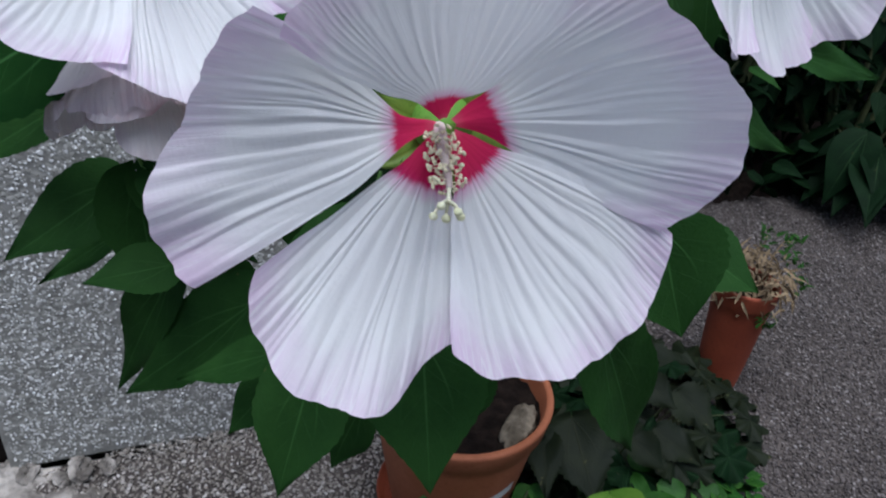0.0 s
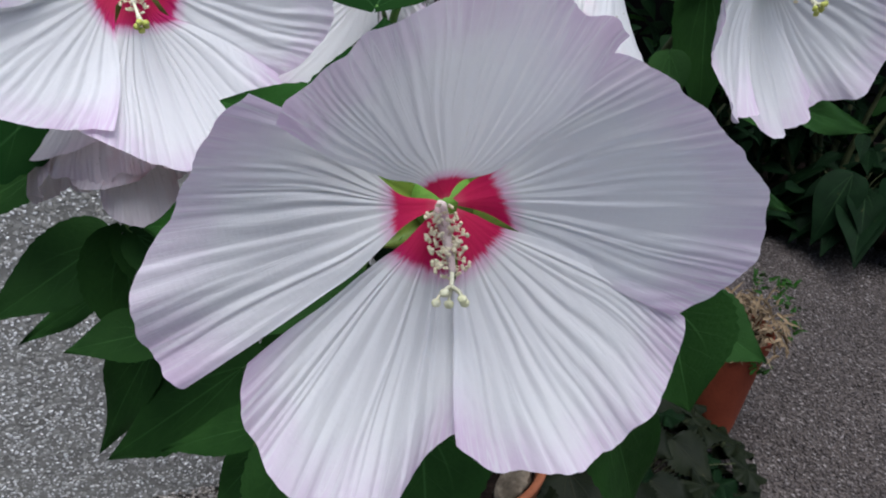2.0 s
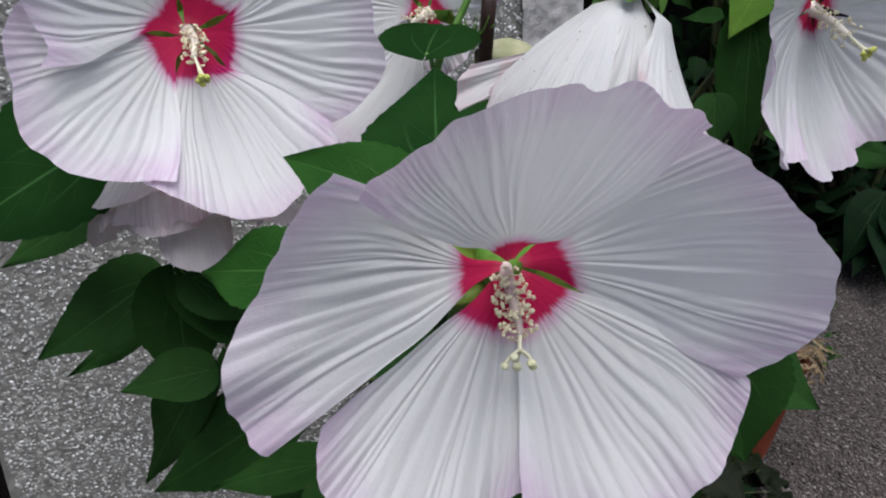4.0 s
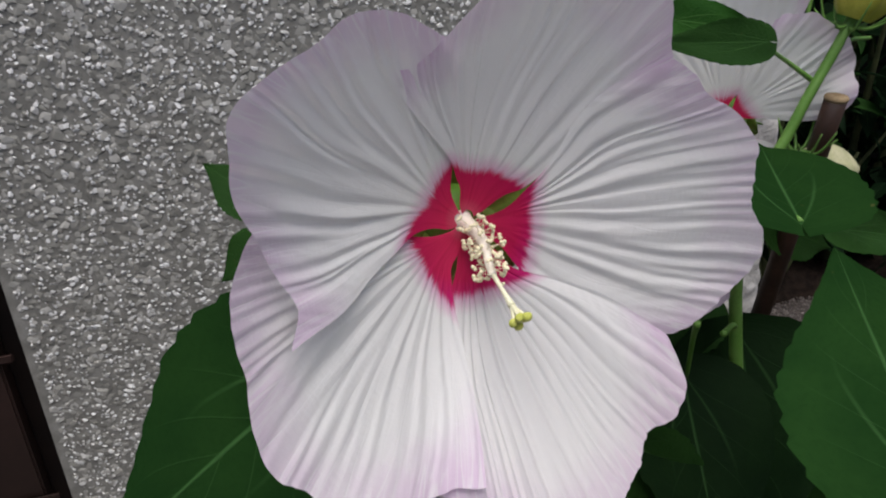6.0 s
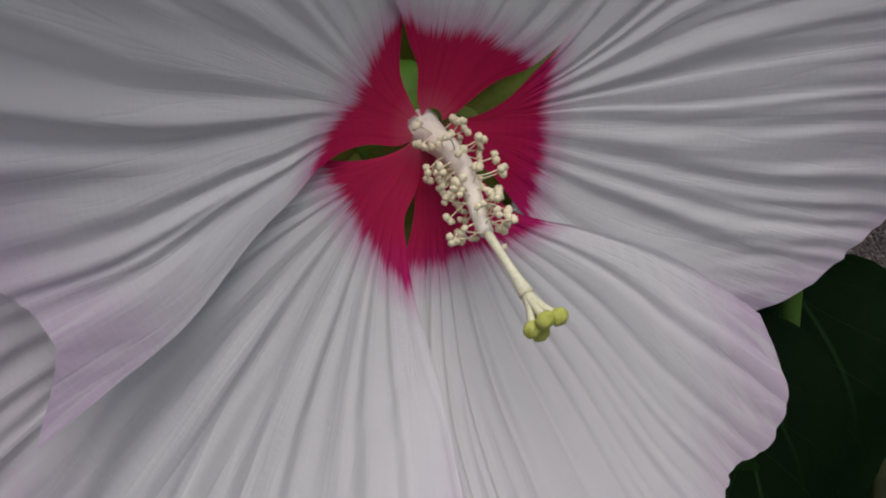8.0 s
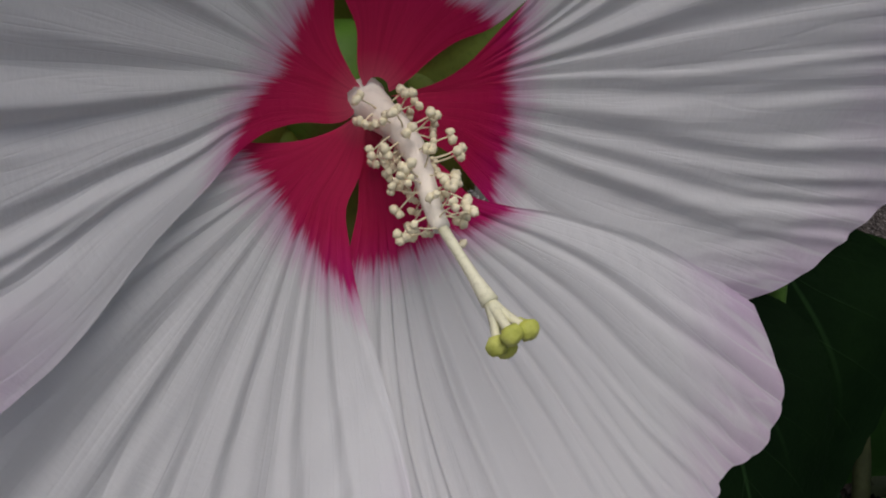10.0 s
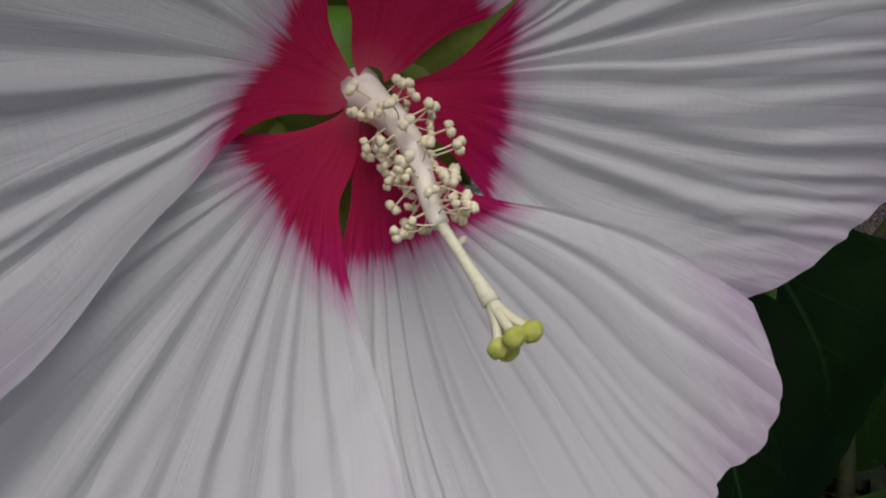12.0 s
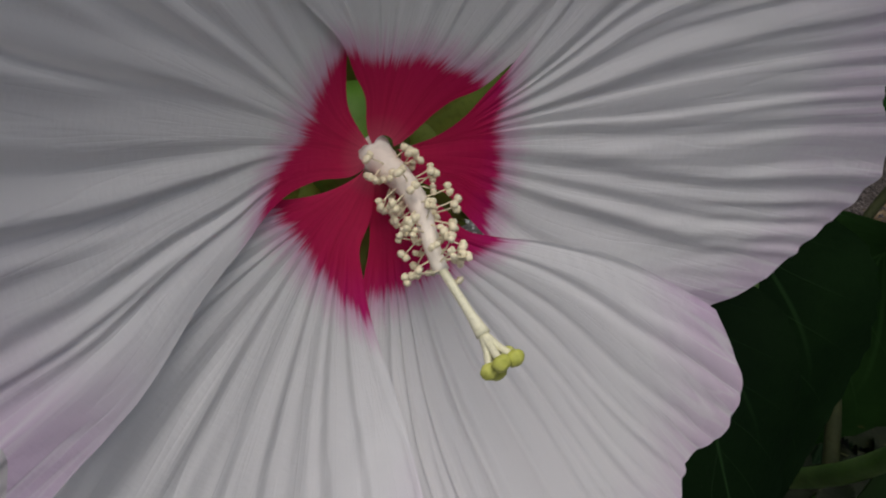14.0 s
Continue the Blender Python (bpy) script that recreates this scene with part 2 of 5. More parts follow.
label_white = plain("label_white", (0.62, 0.62, 0.60), (0.78, 0.78, 0.76), 40.0, 0.4, 0.4, 0.05, 0.0003)
straw = plain("straw", (0.13, 0.092, 0.052), (0.33, 0.245, 0.145), 40.0, 0.8, 0.2, 0.3, 0.0008)
mortar = plain("mortar", (0.22, 0.217, 0.197), (0.32, 0.316, 0.292), 60.0, 0.9, 0.10, 0.35, 0.001, 8.0)
plaster_end = plain("plaster_end", (0.42, 0.41, 0.39), (0.66, 0.64, 0.62), 60.0, 0.9, 0.12, 0.9, 0.002, 5.0)
footing = plain("footing", (0.07, 0.060, 0.050), (0.52, 0.48, 0.43), 14.0, 0.9, 0.15, 1.0, 0.010, 7.0)
brown_paint = plain("brown_paint", (0.022, 0.012, 0.010), (0.042, 0.022, 0.019), 7.0, 0.45, 0.4, 0.15, 0.0008, 30.0)
brown_gap = plain("brown_gap", (0.006, 0.004, 0.004), (0.012, 0.007, 0.006), 9.0, 0.6, 0.2, 0.2, 0.001)
shade_boards = plain("shade_boards", (0.0022, 0.0022, 0.0025), (0.004, 0.004, 0.004), 6.0, 0.9, 0.05, 0.3, 0.003)
boards = plain("boards", (0.16, 0.14, 0.12), (0.24, 0.21, 0.18), 6.0, 0.8, 0.2, 0.4, 0.002, 20.0)
earth = plain("earth", (0.060, 0.051, 0.046), (0.105, 0.090, 0.082), 8.0, 0.95, 0.15, 0.9, 0.004, 30.0)
wall_stones = stone_chips("wall_stones", (0.0, (0.22, 0.217, 0.196)), (0.45, (0.32, 0.317, 0.287)), (0.8, (0.40, 0.395, 0.362)), (1.0, (0.56, 0.555, 0.52)), rough=0.85, spec=0.10, shade=(0.28, 0.275, 0.255), relief=0.2)
wall_chips = stone_chips("wall_chips", (0.0, (0.60, 0.595, 0.57)), (0.35, (0.74, 0.74, 0.72)), (1.0, (0.90, 0.90, 0.89)), rough=0.7, spec=0.2, shade=(0.60, 0.595, 0.57), relief=0.2)
ground_chips = stone_chips("ground_chips", (0.0, (0.044, 0.036, 0.033)), (0.4, (0.080, 0.067, 0.061)), (0.72, (0.122, 0.104, 0.096)), (0.9, (0.175, 0.153, 0.143)), (1.0, (0.25, 0.227, 0.216)), shade=(0.085, 0.073, 0.068))
pale_chips = stone_chips("pale_chips", (0.0, (0.15, 0.132, 0.112)), (0.4, (0.26, 0.236, 0.205)), (0.72, (0.34, 0.312, 0.278)), (0.9, (0.44, 0.41, 0.38)), (1.0, (0.58, 0.55, 0.52)), shade=(0.22, 0.19, 0.16))


# ---- mesh helpers ----
def mesh_of(name, verts, faces, mat, smooth=True, uvs=None):
    me = bpy.data.meshes.new(name)
    me.from_pydata([tuple(v) for v in verts], [], [tuple(f) for f in faces])
    me.materials.append(mat)
    if smooth:
        me.polygons.foreach_set("use_smooth", [True] * len(me.polygons))
    if uvs:
        loops = np.empty(len(me.loops), dtype=np.int32)
        me.loops.foreach_get("vertex_index", loops)
        for layer, data in uvs.items():
            lay = me.uv_layers.new(name=layer)
            lay.data.foreach_set("uv", np.asarray(data, dtype=np.float32)[loops].ravel())
    me.update()
    return me


def part(name, me, parent=None, label="", m=None, kind=""):
    ob = new(name, me)
    ob.parent = parent
    if m is not None:
        ob.matrix_local = m
    return tagged(ob, label, kind=kind)


def thing(name, at, label, category, group="", kind=""):
    ob = new(name)
    ob.empty_display_size = 0.05
    ob.location = at
    return tagged(ob, label, category, group, kind)


def grid_faces(nu, nv, wrap=False):
    cols = nv if wrap else nv - 1
    return [(i * nv + j, i * nv + (j + 1) % nv, (i + 1) * nv + (j + 1) % nv, (i + 1) * nv + j) for i in range(nu - 1) for j in range(cols)]


def spline(pts, n):
    """n points on a smooth curve through pts."""
    p = np.array(pts, float)
    if len(p) == 2:
        return p[0] + (p[1] - p[0]) * np.linspace(0, 1, n)[:, None]
    q = np.vstack([2 * p[0] - p[1], p, 2 * p[-1] - p[-2]])
    out = []
    for s in np.linspace(0, len(p) - 1 - 1e-9, n):
        i, f = int(s), s - int(s)
        a, b, c, d = q[i : i + 4]
        out.append(0.5 * (2 * b + (c - a) * f + (2 * a - 5 * b + 4 * c - d) * f * f + (3 * b - a - 3 * c + d) * f**3))
    return np.array(out)


def tube(pts, radii, n=16, sides=8, wobble=0.0, seed=0):
    """Verts and faces of a closed round tube along a curve."""
    c = spline(pts, n)
    r = np.interp(np.linspace(0, 1, n), np.linspace(0, 1, len(radii)), radii)
    rng = np.random.RandomState(seed)
    verts = []
    side = None
    for i in range(n):
        d = c[min(i + 1, n - 1)] - c[max(i - 1, 0)]
        d /= np.linalg.norm(d) + 1e-12
        ref = side if side is not None else (np.array([1.0, 0, 0]) if abs(d[0]) < 0.8 else np.array([0, 1.0, 0]))
        side = ref - d * (ref @ d)
        side /= np.linalg.norm(side)
        other = np.cross(d, side)
        for k in range(sides):
            a = 2 * math.pi * k / sides
            verts.append(c[i] + (side * math.cos(a) + other * math.sin(a)) * r[i] * (1 + wobble * rng.uniform(-1, 1)))
    faces = grid_faces(n, sides, True)
    faces.append(tuple(reversed(range(sides))))
    faces.append(tuple(range((n - 1) * sides, n * sides)))
    return verts, faces


def joined(*pieces):
    verts, faces = [], []
    for v, f in pieces:
        base = len(verts)
        verts.extend(v)
        faces.extend(tuple(i + base for i in g) for g in f)
    return verts, faces


def lathe(profile, sides=64):
    """Verts and faces of a turned shape from (radius, height)."""
    verts = [(r * math.cos(2 * math.pi * k / sides), r * math.sin(2 * math.pi * k / sides), z) for r, z in profile for k in range(sides)]
    return verts, grid_faces(len(profile), sides, True)


def ball(c, r, squash=(1, 1, 1), n=6, m=9, lump=0.0, seed=0):
    rng = np.random.RandomState(seed)
    verts = []
    for i in range(n + 1):
        for k in range(m):
            a, b = math.pi * i / n, 2 * math.pi * k / m
            f = 1 + lump * rng.uniform(-1, 1)
            verts.append((c[0] + r * squash[0] * f * math.sin(a) * math.cos(b), c[1] + r * squash[1] * f * math.sin(a) * math.sin(b), c[2] + r * squash[2] * f * math.cos(a)))
    return verts, grid_faces(n + 1, m, True)


def frame_at(c, n, up=(0, 0, 1)):
    """Local axes: x to the right and y up as seen from the front, z outwards along n."""
    n = Vector(n).normalized()
    u = Vector(up) - n * Vector(up).dot(n)
    u.normalize()
    x = u.cross(n)
    m = Matrix((x, u, n)).transposed().to_4x4()
    m.translation = c
    return m


def smooth_rows(xs, knots, values):
    """Values on a smooth curve through (knots, values)."""
    c = spline(list(zip(knots, values)), 200)
    return np.interp(xs, c[:, 0], c[:, 1])


def ripple(x, seed, octaves):
    """Irregular waves over x: octaves of (frequency, size)."""
    rng = np.random.RandomState(seed)
    out = np.zeros_like(x)
    for f, a in octaves:
        for _ in range(3):
            out += a / 2 * np.sin(f * rng.uniform(0.7, 1.35) * x + rng.uniform(0, 6.28))
    return out


# ---- flowers ----
RADII = (5, 11, 17, 23, 30, 40, 54, 72, 100)


def pillows(x, seed, count, soft):
    """Uneven folds over x from -1 to 1, each with its ridge to one side, and the same once more, each split in two.
    soft: 1 for rolling folds, 0 for flat strips between thin creases."""
    rng = np.random.RandomState(seed)
    steps = rng.uniform(0.5, 1.7, count + 2)
    cuts = np.concatenate([[0], np.cumsum(steps)])
    cuts = -1.25 + 2.5 * cuts / cuts[-1]
    halves = np.sort(np.concatenate([cuts, cuts[:-1] + (cuts[1:] - cuts[:-1]) * rng.uniform(0.36, 0.64, count + 2)]))
    out = []
    for edges in (cuts, halves):
        size, peak = rng.uniform(0.45, 1.25, len(edges)), rng.uniform(0.22, 0.78, len(edges))
        k = np.clip(np.searchsorted(edges, x) - 1, 0, len(edges) - 2)
        y = (x - edges[k]) / (edges[k + 1] - edges[k])
        t = np.where(y < peak[k], y / peak[k], (1 - y) / (1 - peak[k]))
        roll = 0.65 * (0.5 - 0.5 * np.cos(np.pi * t)) + 0.35 * t
        strip = 0.35 * roll + 0.65 * (1 - np.exp(-((np.minimum(y, 1 - y) / 0.13) ** 2)))
        out.append(size[k] * (soft * roll + (1 - soft) * strip) - 0.45)
    return out


def petal_mesh(name, mat, seed, tc, cw, ccw, tip, profile, lift=(-0.002, 0.003), rib=0.00085, ruffle=0.003, nu=54, nv=110, curl=(0, 0), neck=0.50, pleats=13, soft=0.8, eye=(20, 20, 20), radial=False):
    """One petal in the flower's own axes. tc: its direction in degrees; cw, ccw: half widths in degrees at RADII mm from the centre, or at 25, 40, 60,
    80 and 100 % of its length; tip: lengths in mm from the cw to the ccw side; profile(s, w, th): radius and height in m at s mm along it;
    eye: the reach of the crimson in mm on the cw side, in the middle and on the ccw side; radial: folds stand out from the axis."""
    us = np.linspace(0.035, 1, nu) ** 0.92
    vs = np.linspace(-1, 1, nv)
    reach = smooth_rows(vs, np.linspace(-1, 1, len(tip)), tip)
    reach = reach + ripple(vs, seed + 5, ((7, 0.5), (20, 0.4), (50, 0.12)))
    S = us[:, None] * reach[None]
    if len(cw) == len(RADII):
        wl, wr = smooth_rows(S, RADII, cw), smooth_rows(S, RADII, ccw)
    else:
        knots = [0, 0.09, 0.17, 0.25, 0.4, 0.6, 0.8, 1.0]
        wl, wr = [np.repeat(smooth_rows(us, knots, [neck * w[0], (neck + 0.08) * w[0], max(0.82, neck) * w[0], w[0], *w[1:]])[:, None], nv, 1) for w in (cw, ccw)]
    U, V = np.repeat(us[:, None], nv, 1), np.repeat(vs[None], nu, 0)
    TH = tc + np.where(V < 0, V * wl, V * wr)
    span = 0.5 * (cw[-2] + ccw[-2]) / 45
    # the pleats wander a little on their way out and fork towards the rim
    X = V + 0.020 * np.sin(5.2 * U + seed) + 0.012 * np.sin(11 * U + 4 * V + 2 * seed)
    whole, split = pillows(X, seed, max(5, round(pleats * span)), soft)
    fork = np.clip((U - 0.62 + 0.15 * np.sin(9 * V + seed)) / 0.30, 0, 1)
    ribs = whole * (1 - fork) + 0.85 * split * fork + 0.06 * ripple(V * 30, seed + 2, ((1.0, 1.0),))
    grow = np.clip((S - 19) / 30, 0, 1) * (1 - 0.40 * np.clip((U - 0.85) / 0.15, 0, 1))
    ruff = ripple(vs, seed + 9, ((5, 1.0), (12, 0.6), (30, 0.08)))[None]
    lifted = 2.1 * rib * grow * ribs * (1 - 0.6 * V**6) + ruffle * ruff * np.clip((U - 0.55) / 0.45, 0, 1) ** 2
    lifted += (lift[0] * np.maximum(0, -V) ** 2 + lift[1] * np.maximum(0, V)) * np.minimum(1, S / 30)
    lifted += (curl[0] * np.maximum(0, -V) ** 4 + curl[1] * np.maximum(0, V) ** 4) * U * U
    eyes = eye[1] + 0.5 * (eye[2] - eye[0]) * vs + (0.5 * (eye[0] + eye[2]) - eye[1]) * vs * vs
    verts, uv1, uv2, uv3 = [], [], [], []
    for i in range(nu):
        for j in range(nv):
            s, th, w = S[i, j], TH[i, j], 0.5 * (vs[j] + 1)
            r, h = profile(s, w, th)
            side = (th - tc) * s
            if radial:
                r += lifted[i, j]
            else:
                h += lifted[i, j]
            h += 0.00045 * grow[i, j] * U[i, j] * noise.noise((side * 0.0055, s * 0.055 + 0.002 * abs(side), seed * 7.3))
            verts.append((r * math.cos(radians(th)), r * math.sin(radians(th)), h))
            uv1.append((w, s / 120))
            uv2.append((us[i], (seed % 17) / 17))
            uv3.append((float(eyes[j]) / 120, 0.0))
    return mesh_of(name, verts, grid_faces(nu, nv), mat, True, {"petal": uv1, "rim": uv2, "eye": uv3})


def saucer(rises):
    """Petals of one shallow dish; rises: (degrees, mm by which it curves up at 90 mm out)."""
    turns, ups = [a for a, _ in rises], [b for _, b in rises]
    def profile(s, w, th=0.0):
        k = np.interp((th - turns[0]) % 360 + turns[0], turns, ups)
        return s / 1000, (0.12 * s + k * (s / 90) ** 2) / 1000
    return profile


def bowl(h_cw, h_ccw, slope):
    """A petal that rises by h mm (cw and ccw side) at 90 mm out."""
    def profile(s, w, th=0.0):
        return s / 1000, (slope * s + ((h_cw + (h_ccw - h_cw) * w) - slope * 90) * (s / 90) ** 2) / 1000
    return profile


def hood(h_cw, h_ccw, slope, lean):
    """A petal that stands steeply out of the flower's plane and sinks towards its ccw side; lean: its radius for each mm along it."""
    def profile(s, w, th=0.0):
        r = s * lean
        h = slope * r + ((h_cw + (h_ccw - h_cw) * w**3) - slope * 90) * (r / 90) ** 2
        return r / 1000, h / 1000
    return profile


def bell(length, flare, top=10.0):
    """A petal that hangs down round the axis: radius grows to flare mm at length mm."""
    def profile(s, w, th=0.0):
        x = s / length
        wide = 0.55 * math.sin(min(1.0, x) * math.pi / 2) ** 0.95 + 0.45 * x - 0.06 * max(0.0, x - 0.85) / 0.15
        return (top + (flare - top) * wide) / 1000 * (0.25 + 0.75 * min(1.0, x * 6)), (s * 0.96 - 0.12 * flare * wide) / 1000
    return profile


def trailing(length, flare, top=18.0, power=1.6, drop=1.0):
    """A petal that first hangs close to the axis and then turns outwards to flare mm."""
    def profile(s, w, th=0.0):
        x = s / length
        return (top * min(1.0, x * 6) + (flare - top) * x**power) / 1000, drop * (s * 0.96 - 0.16 * s * x) / 1000
    return profile


def sepal(parent, angle, reach=0.0265, width=0.0088, back=-0.0115, mat=None):
    nu, nv = 12, 9
    verts, uv = [], []
    for i in range(nu):
        u = i / (nu - 1)
        for j in range(nv):
            v = 2 * j / (nv - 1) - 1
            r = 0.002 + u * reach
            x = v * width * (math.sin(math.pi * min(1, 0.18 + 0.82 * u)) ** 0.7 if u < 1 else 0.05)
            h = back - 0.010 * (1 - u) ** 2 + 0.0016 * v * v + 0.001 * math.cos(9 * v)
            a = radians(angle)
            verts.append((r * math.cos(a) - x * math.sin(a), r * math.sin(a) + x * math.cos(a), h))
            uv.append((0.5 * v + 0.5, u))
    return part("sepal", mesh_of("sepal", verts, grid_faces(nu, nv), mat or sepal_green, True, {"blade": uv}), parent)


def stamen_mesh(seed):
    """A thread with a kidney-shaped, grainy anther of two lobes."""
    rng = np.random.RandomState(seed)
    bend = rng.uniform(-0.0018, 0.0018, 2)
    long = rng.uniform(0.0036, 0.0060)
    fil = tube([(0, 0, 0), (bend[0] * 0.3, bend[1] * 0.3, long * 0.5), (bend[0], bend[1], long)], (0.00018, 0.00013), 6, 5)
    turn = rng.uniform(0, 6.28)
    c, q = 0.00062 * math.cos(turn), 0.00062 * math.sin(turn)
    a = ball((bend[0] + c, bend[1] + q, long + 0.0003), 0.00092, (1.0, 0.85, 0.8), 6, 9, 0.20, seed)
    b = ball((bend[0] - c, bend[1] - q, long + 0.0002), 0.00082, (0.95, 1.0, 0.9), 6, 9, 0.22, seed + 1)
    return mesh_of("stamen", *joined(fil, a, b), cream)


STAMENS = [stamen_mesh(s) for s in range(9)]


def column(parent, axis_pts, thick, count, start, stop, seed, styles, pads, tip_mat=None, tube_mat=None, bare=2.0):
    """The tube of joined stamens, the style that comes out of it and its five pads. styles: spread of the branches in m."""
    pts = spline(axis_pts, 40)
    cut = int(stop * 39) + 1
    v, f = tube(pts[:cut], (thick * (1.5 if tube_mat else 2.1), thick * 1.5, thick * 1.2, thick, thick * 0.85, thick * 0.7), 30, 14, 0.05, seed)
    part("staminal_column", mesh_of("staminal_column", v, f, tube_mat or column_white), parent, "creamy white column")
    rng = np.random.RandomState(seed)
    for k in range(count):
        f = start + (stop - start) * (k + 0.5) / count
        i = min(38, int(f * 39))
        c, d = pts[i], pts[i + 1] - pts[i]
        d = Vector(d).normalized()
        a = k * 2.39996 + rng.uniform(-0.35, 0.35)
        ref = Vector((1, 0, 0)) - d * d.x
        ref.normalize()
        out = ref * math.cos(a) + d.cross(ref) * math.sin(a)
        lean = rng.uniform(-0.1, 0.5)
        if out.z > bare:
            continue
        z = (out + d * lean).normalized()
        q = z.to_track_quat("Z", "Y")
        size = rng.uniform(0.72, 1.08)
        m = Matrix.LocRotScale(Vector(c) + out * thick * 0.6, q, (size, size, size))
        part("stamen", STAMENS[(k * 4 + k // 9) % 9], parent, m=m)
    e0, e1 = pts[cut - 2], pts[-1]
    d = Vector(e1 - e0)
    dn = d.normalized()
    fork = Vector(e0) + d * (0.72 if styles < 0.004 else 0.55)
    v, f = tube([e0, tuple(Vector(e0) + d * 0.30), tuple(Vector(e0) + d * 0.50), tuple(fork)], (0.0009, 0.0008, 0.0009, 0.0014 if styles < 0.004 else 0.0008), 14, 10)
    pieces = [(v, f)]
    ref = (Vector((0, 1, 0)) - dn * dn.y).normalized()
    ends = []
    for k in range(5):
        a = 2 * math.pi * k / 5 + 0.5
        out = ref * math.cos(a) + dn.cross(ref) * math.sin(a)
        end = Vector(e1) + out * styles + dn * rng.uniform(-0.0012, 0.0012)
        thin = 0.0006 if styles > 0.004 else 0.00075
        pieces.append(tube([tuple(fork), tuple((fork + end) / 2 + out * styles * (0.25 if styles > 0.004 else -0.05)), tuple(end)], (thin * 1.3, thin, thin), 7, 7))
        ends.append((end, out))
    part("style", mesh_of("style", *joined(*pieces), style_pale), parent, "pale yellow style")
    for n, (end, out) in enumerate(ends):
        part("stigma_lobe", mesh_of("stigma_lobe", *ball(tuple(end), pads, (1.15, 1.05, 0.8), 9, 12, 0.10, n), tip_mat or stigma_yellow), parent)


def receptacle(name, m, parent, label):
    """The green base of a flower, to which its petals and sepals belong."""
    v, f = lathe([(0.0005, -0.023), (0.006, -0.022), (0.011, -0.017), (0.0125, -0.011), (0.009, -0.006), (0.0035, -0.0025), (0.0005, -0.002)], 24)
    ob = part(name, mesh_of(name, v, f, calyx_green), parent, label)
    ob.matrix_world = m
    for k in range(11):
        a = 2 * math.pi * (k + 0.3 * math.sin(5 * k)) / 11
        c, q = math.cos(a), math.sin(a)
        reach = 0.020 + 0.004 * math.sin(3.7 * k)
        v, f = tube([(0.006 * c, 0.006 * q, -0.020), (0.013 * c, 0.013 * q, -0.019), (reach * c, reach * q, -0.010 + 0.004 * math.sin(2.3 * k))], (0.0008, 0.0010, 0.0003), 9, 6)
        part("bract", mesh_of("bract", v, f, stem_green), ob)
    return ob


def stalk(name, pts, radii, parent, mat, n=18, label="", seed=0):
    return part(name, mesh_of(name, *tube(pts, radii, n, 10, 0.03, seed), mat), parent, label)


plant = new("hibiscus_plant")
plant.empty_display_size = 0.05
tagged(plant, "tall potted hibiscus with huge white crimson-eyed flowers and green leaves", "plant")


# the flower that the camera meets first
near = receptacle("flower", frame_at((0.0965, 0.2491, 0.7164), (-0.2526, -0.91, 0.3289)), plant, "wide open white flower with lilac rim and crimson eye")
NEAR = (
    (11, 183, (20, 13, 13, 20, 26, 31, 33, 32, 29), (22, 22, 24, 28, 31, 33, 32, 31, 29), (73, 76, 79, 82, 87, 94, 97, 98, 96), bowl(82, 48, 0.2), (-0.002, 0.002), (21, 20, 22)),
    (12, 246, (30, 26, 23, 23, 25, 26, 26.5, 28, 28), (28, 27, 28, 31, 33, 34, 34, 32, 29), (85, 97, 102, 107, 107, 106, 103, 87, 81), bowl(34, 27, 0.15), (-0.001, -0.004), (27, 25, 26)),
    (13, 305, (20, 20, 21, 23, 28, 30, 31, 32, 31), (36, 37, 35, 35, 37, 38, 37, 36, 31), (83, 94, 97, 101, 103, 102, 101, 97, 92), bowl(27, 24, 0.15), (0.002, 0.001), (26, 23, 23)),
    (14, 13, (21, 22, 25, 29, 32, 34, 36, 37, 35), (30, 33, 30, 30, 33, 36, 38, 38, 36), (86, 92, 96, 95, 89, 82, 77, 73, 67), bowl(30, 90, 0.15), (-0.003, -0.002), (26, 20, 20)),
    (15, 102, (22, 24, 31, 45, 53, 54, 52, 50, 44), (40, 40, 42, 43, 47, 53, 54, 55, 53), (104, 105, 101, 104, 105, 100, 103, 102, 102, 100, 98, 100, 97, 99, 101, 104, 104), hood(140, 50, 1.2, 0.6), (0.002, 0.002), (20, 18, 20)),
)
for seed, tc, cw, ccw, tip, prof, lift, eye in NEAR:
    part("petal", petal_mesh("petal", petal_white, seed, tc, cw, ccw, tip, prof, lift, 0.00056, nv=190, pleats=17, eye=eye), near)
for angle, reach in ((50, 0.029), (158, 0.026), (214, 0.030), (277, 0.032), (342, 0.032)):
    sepal(near, angle, reach, 0.0095)
column(near, [(-0.0022, -0.001, -0.002), (-0.0010, -0.009, 0.009), (0.0008, -0.020, 0.020), (0.0002, -0.030, 0.0275)], 0.0018, 78, 0.12, 0.72, 3, 0.0052, 0.0015, stigma_cream, column_pink, 0.72)

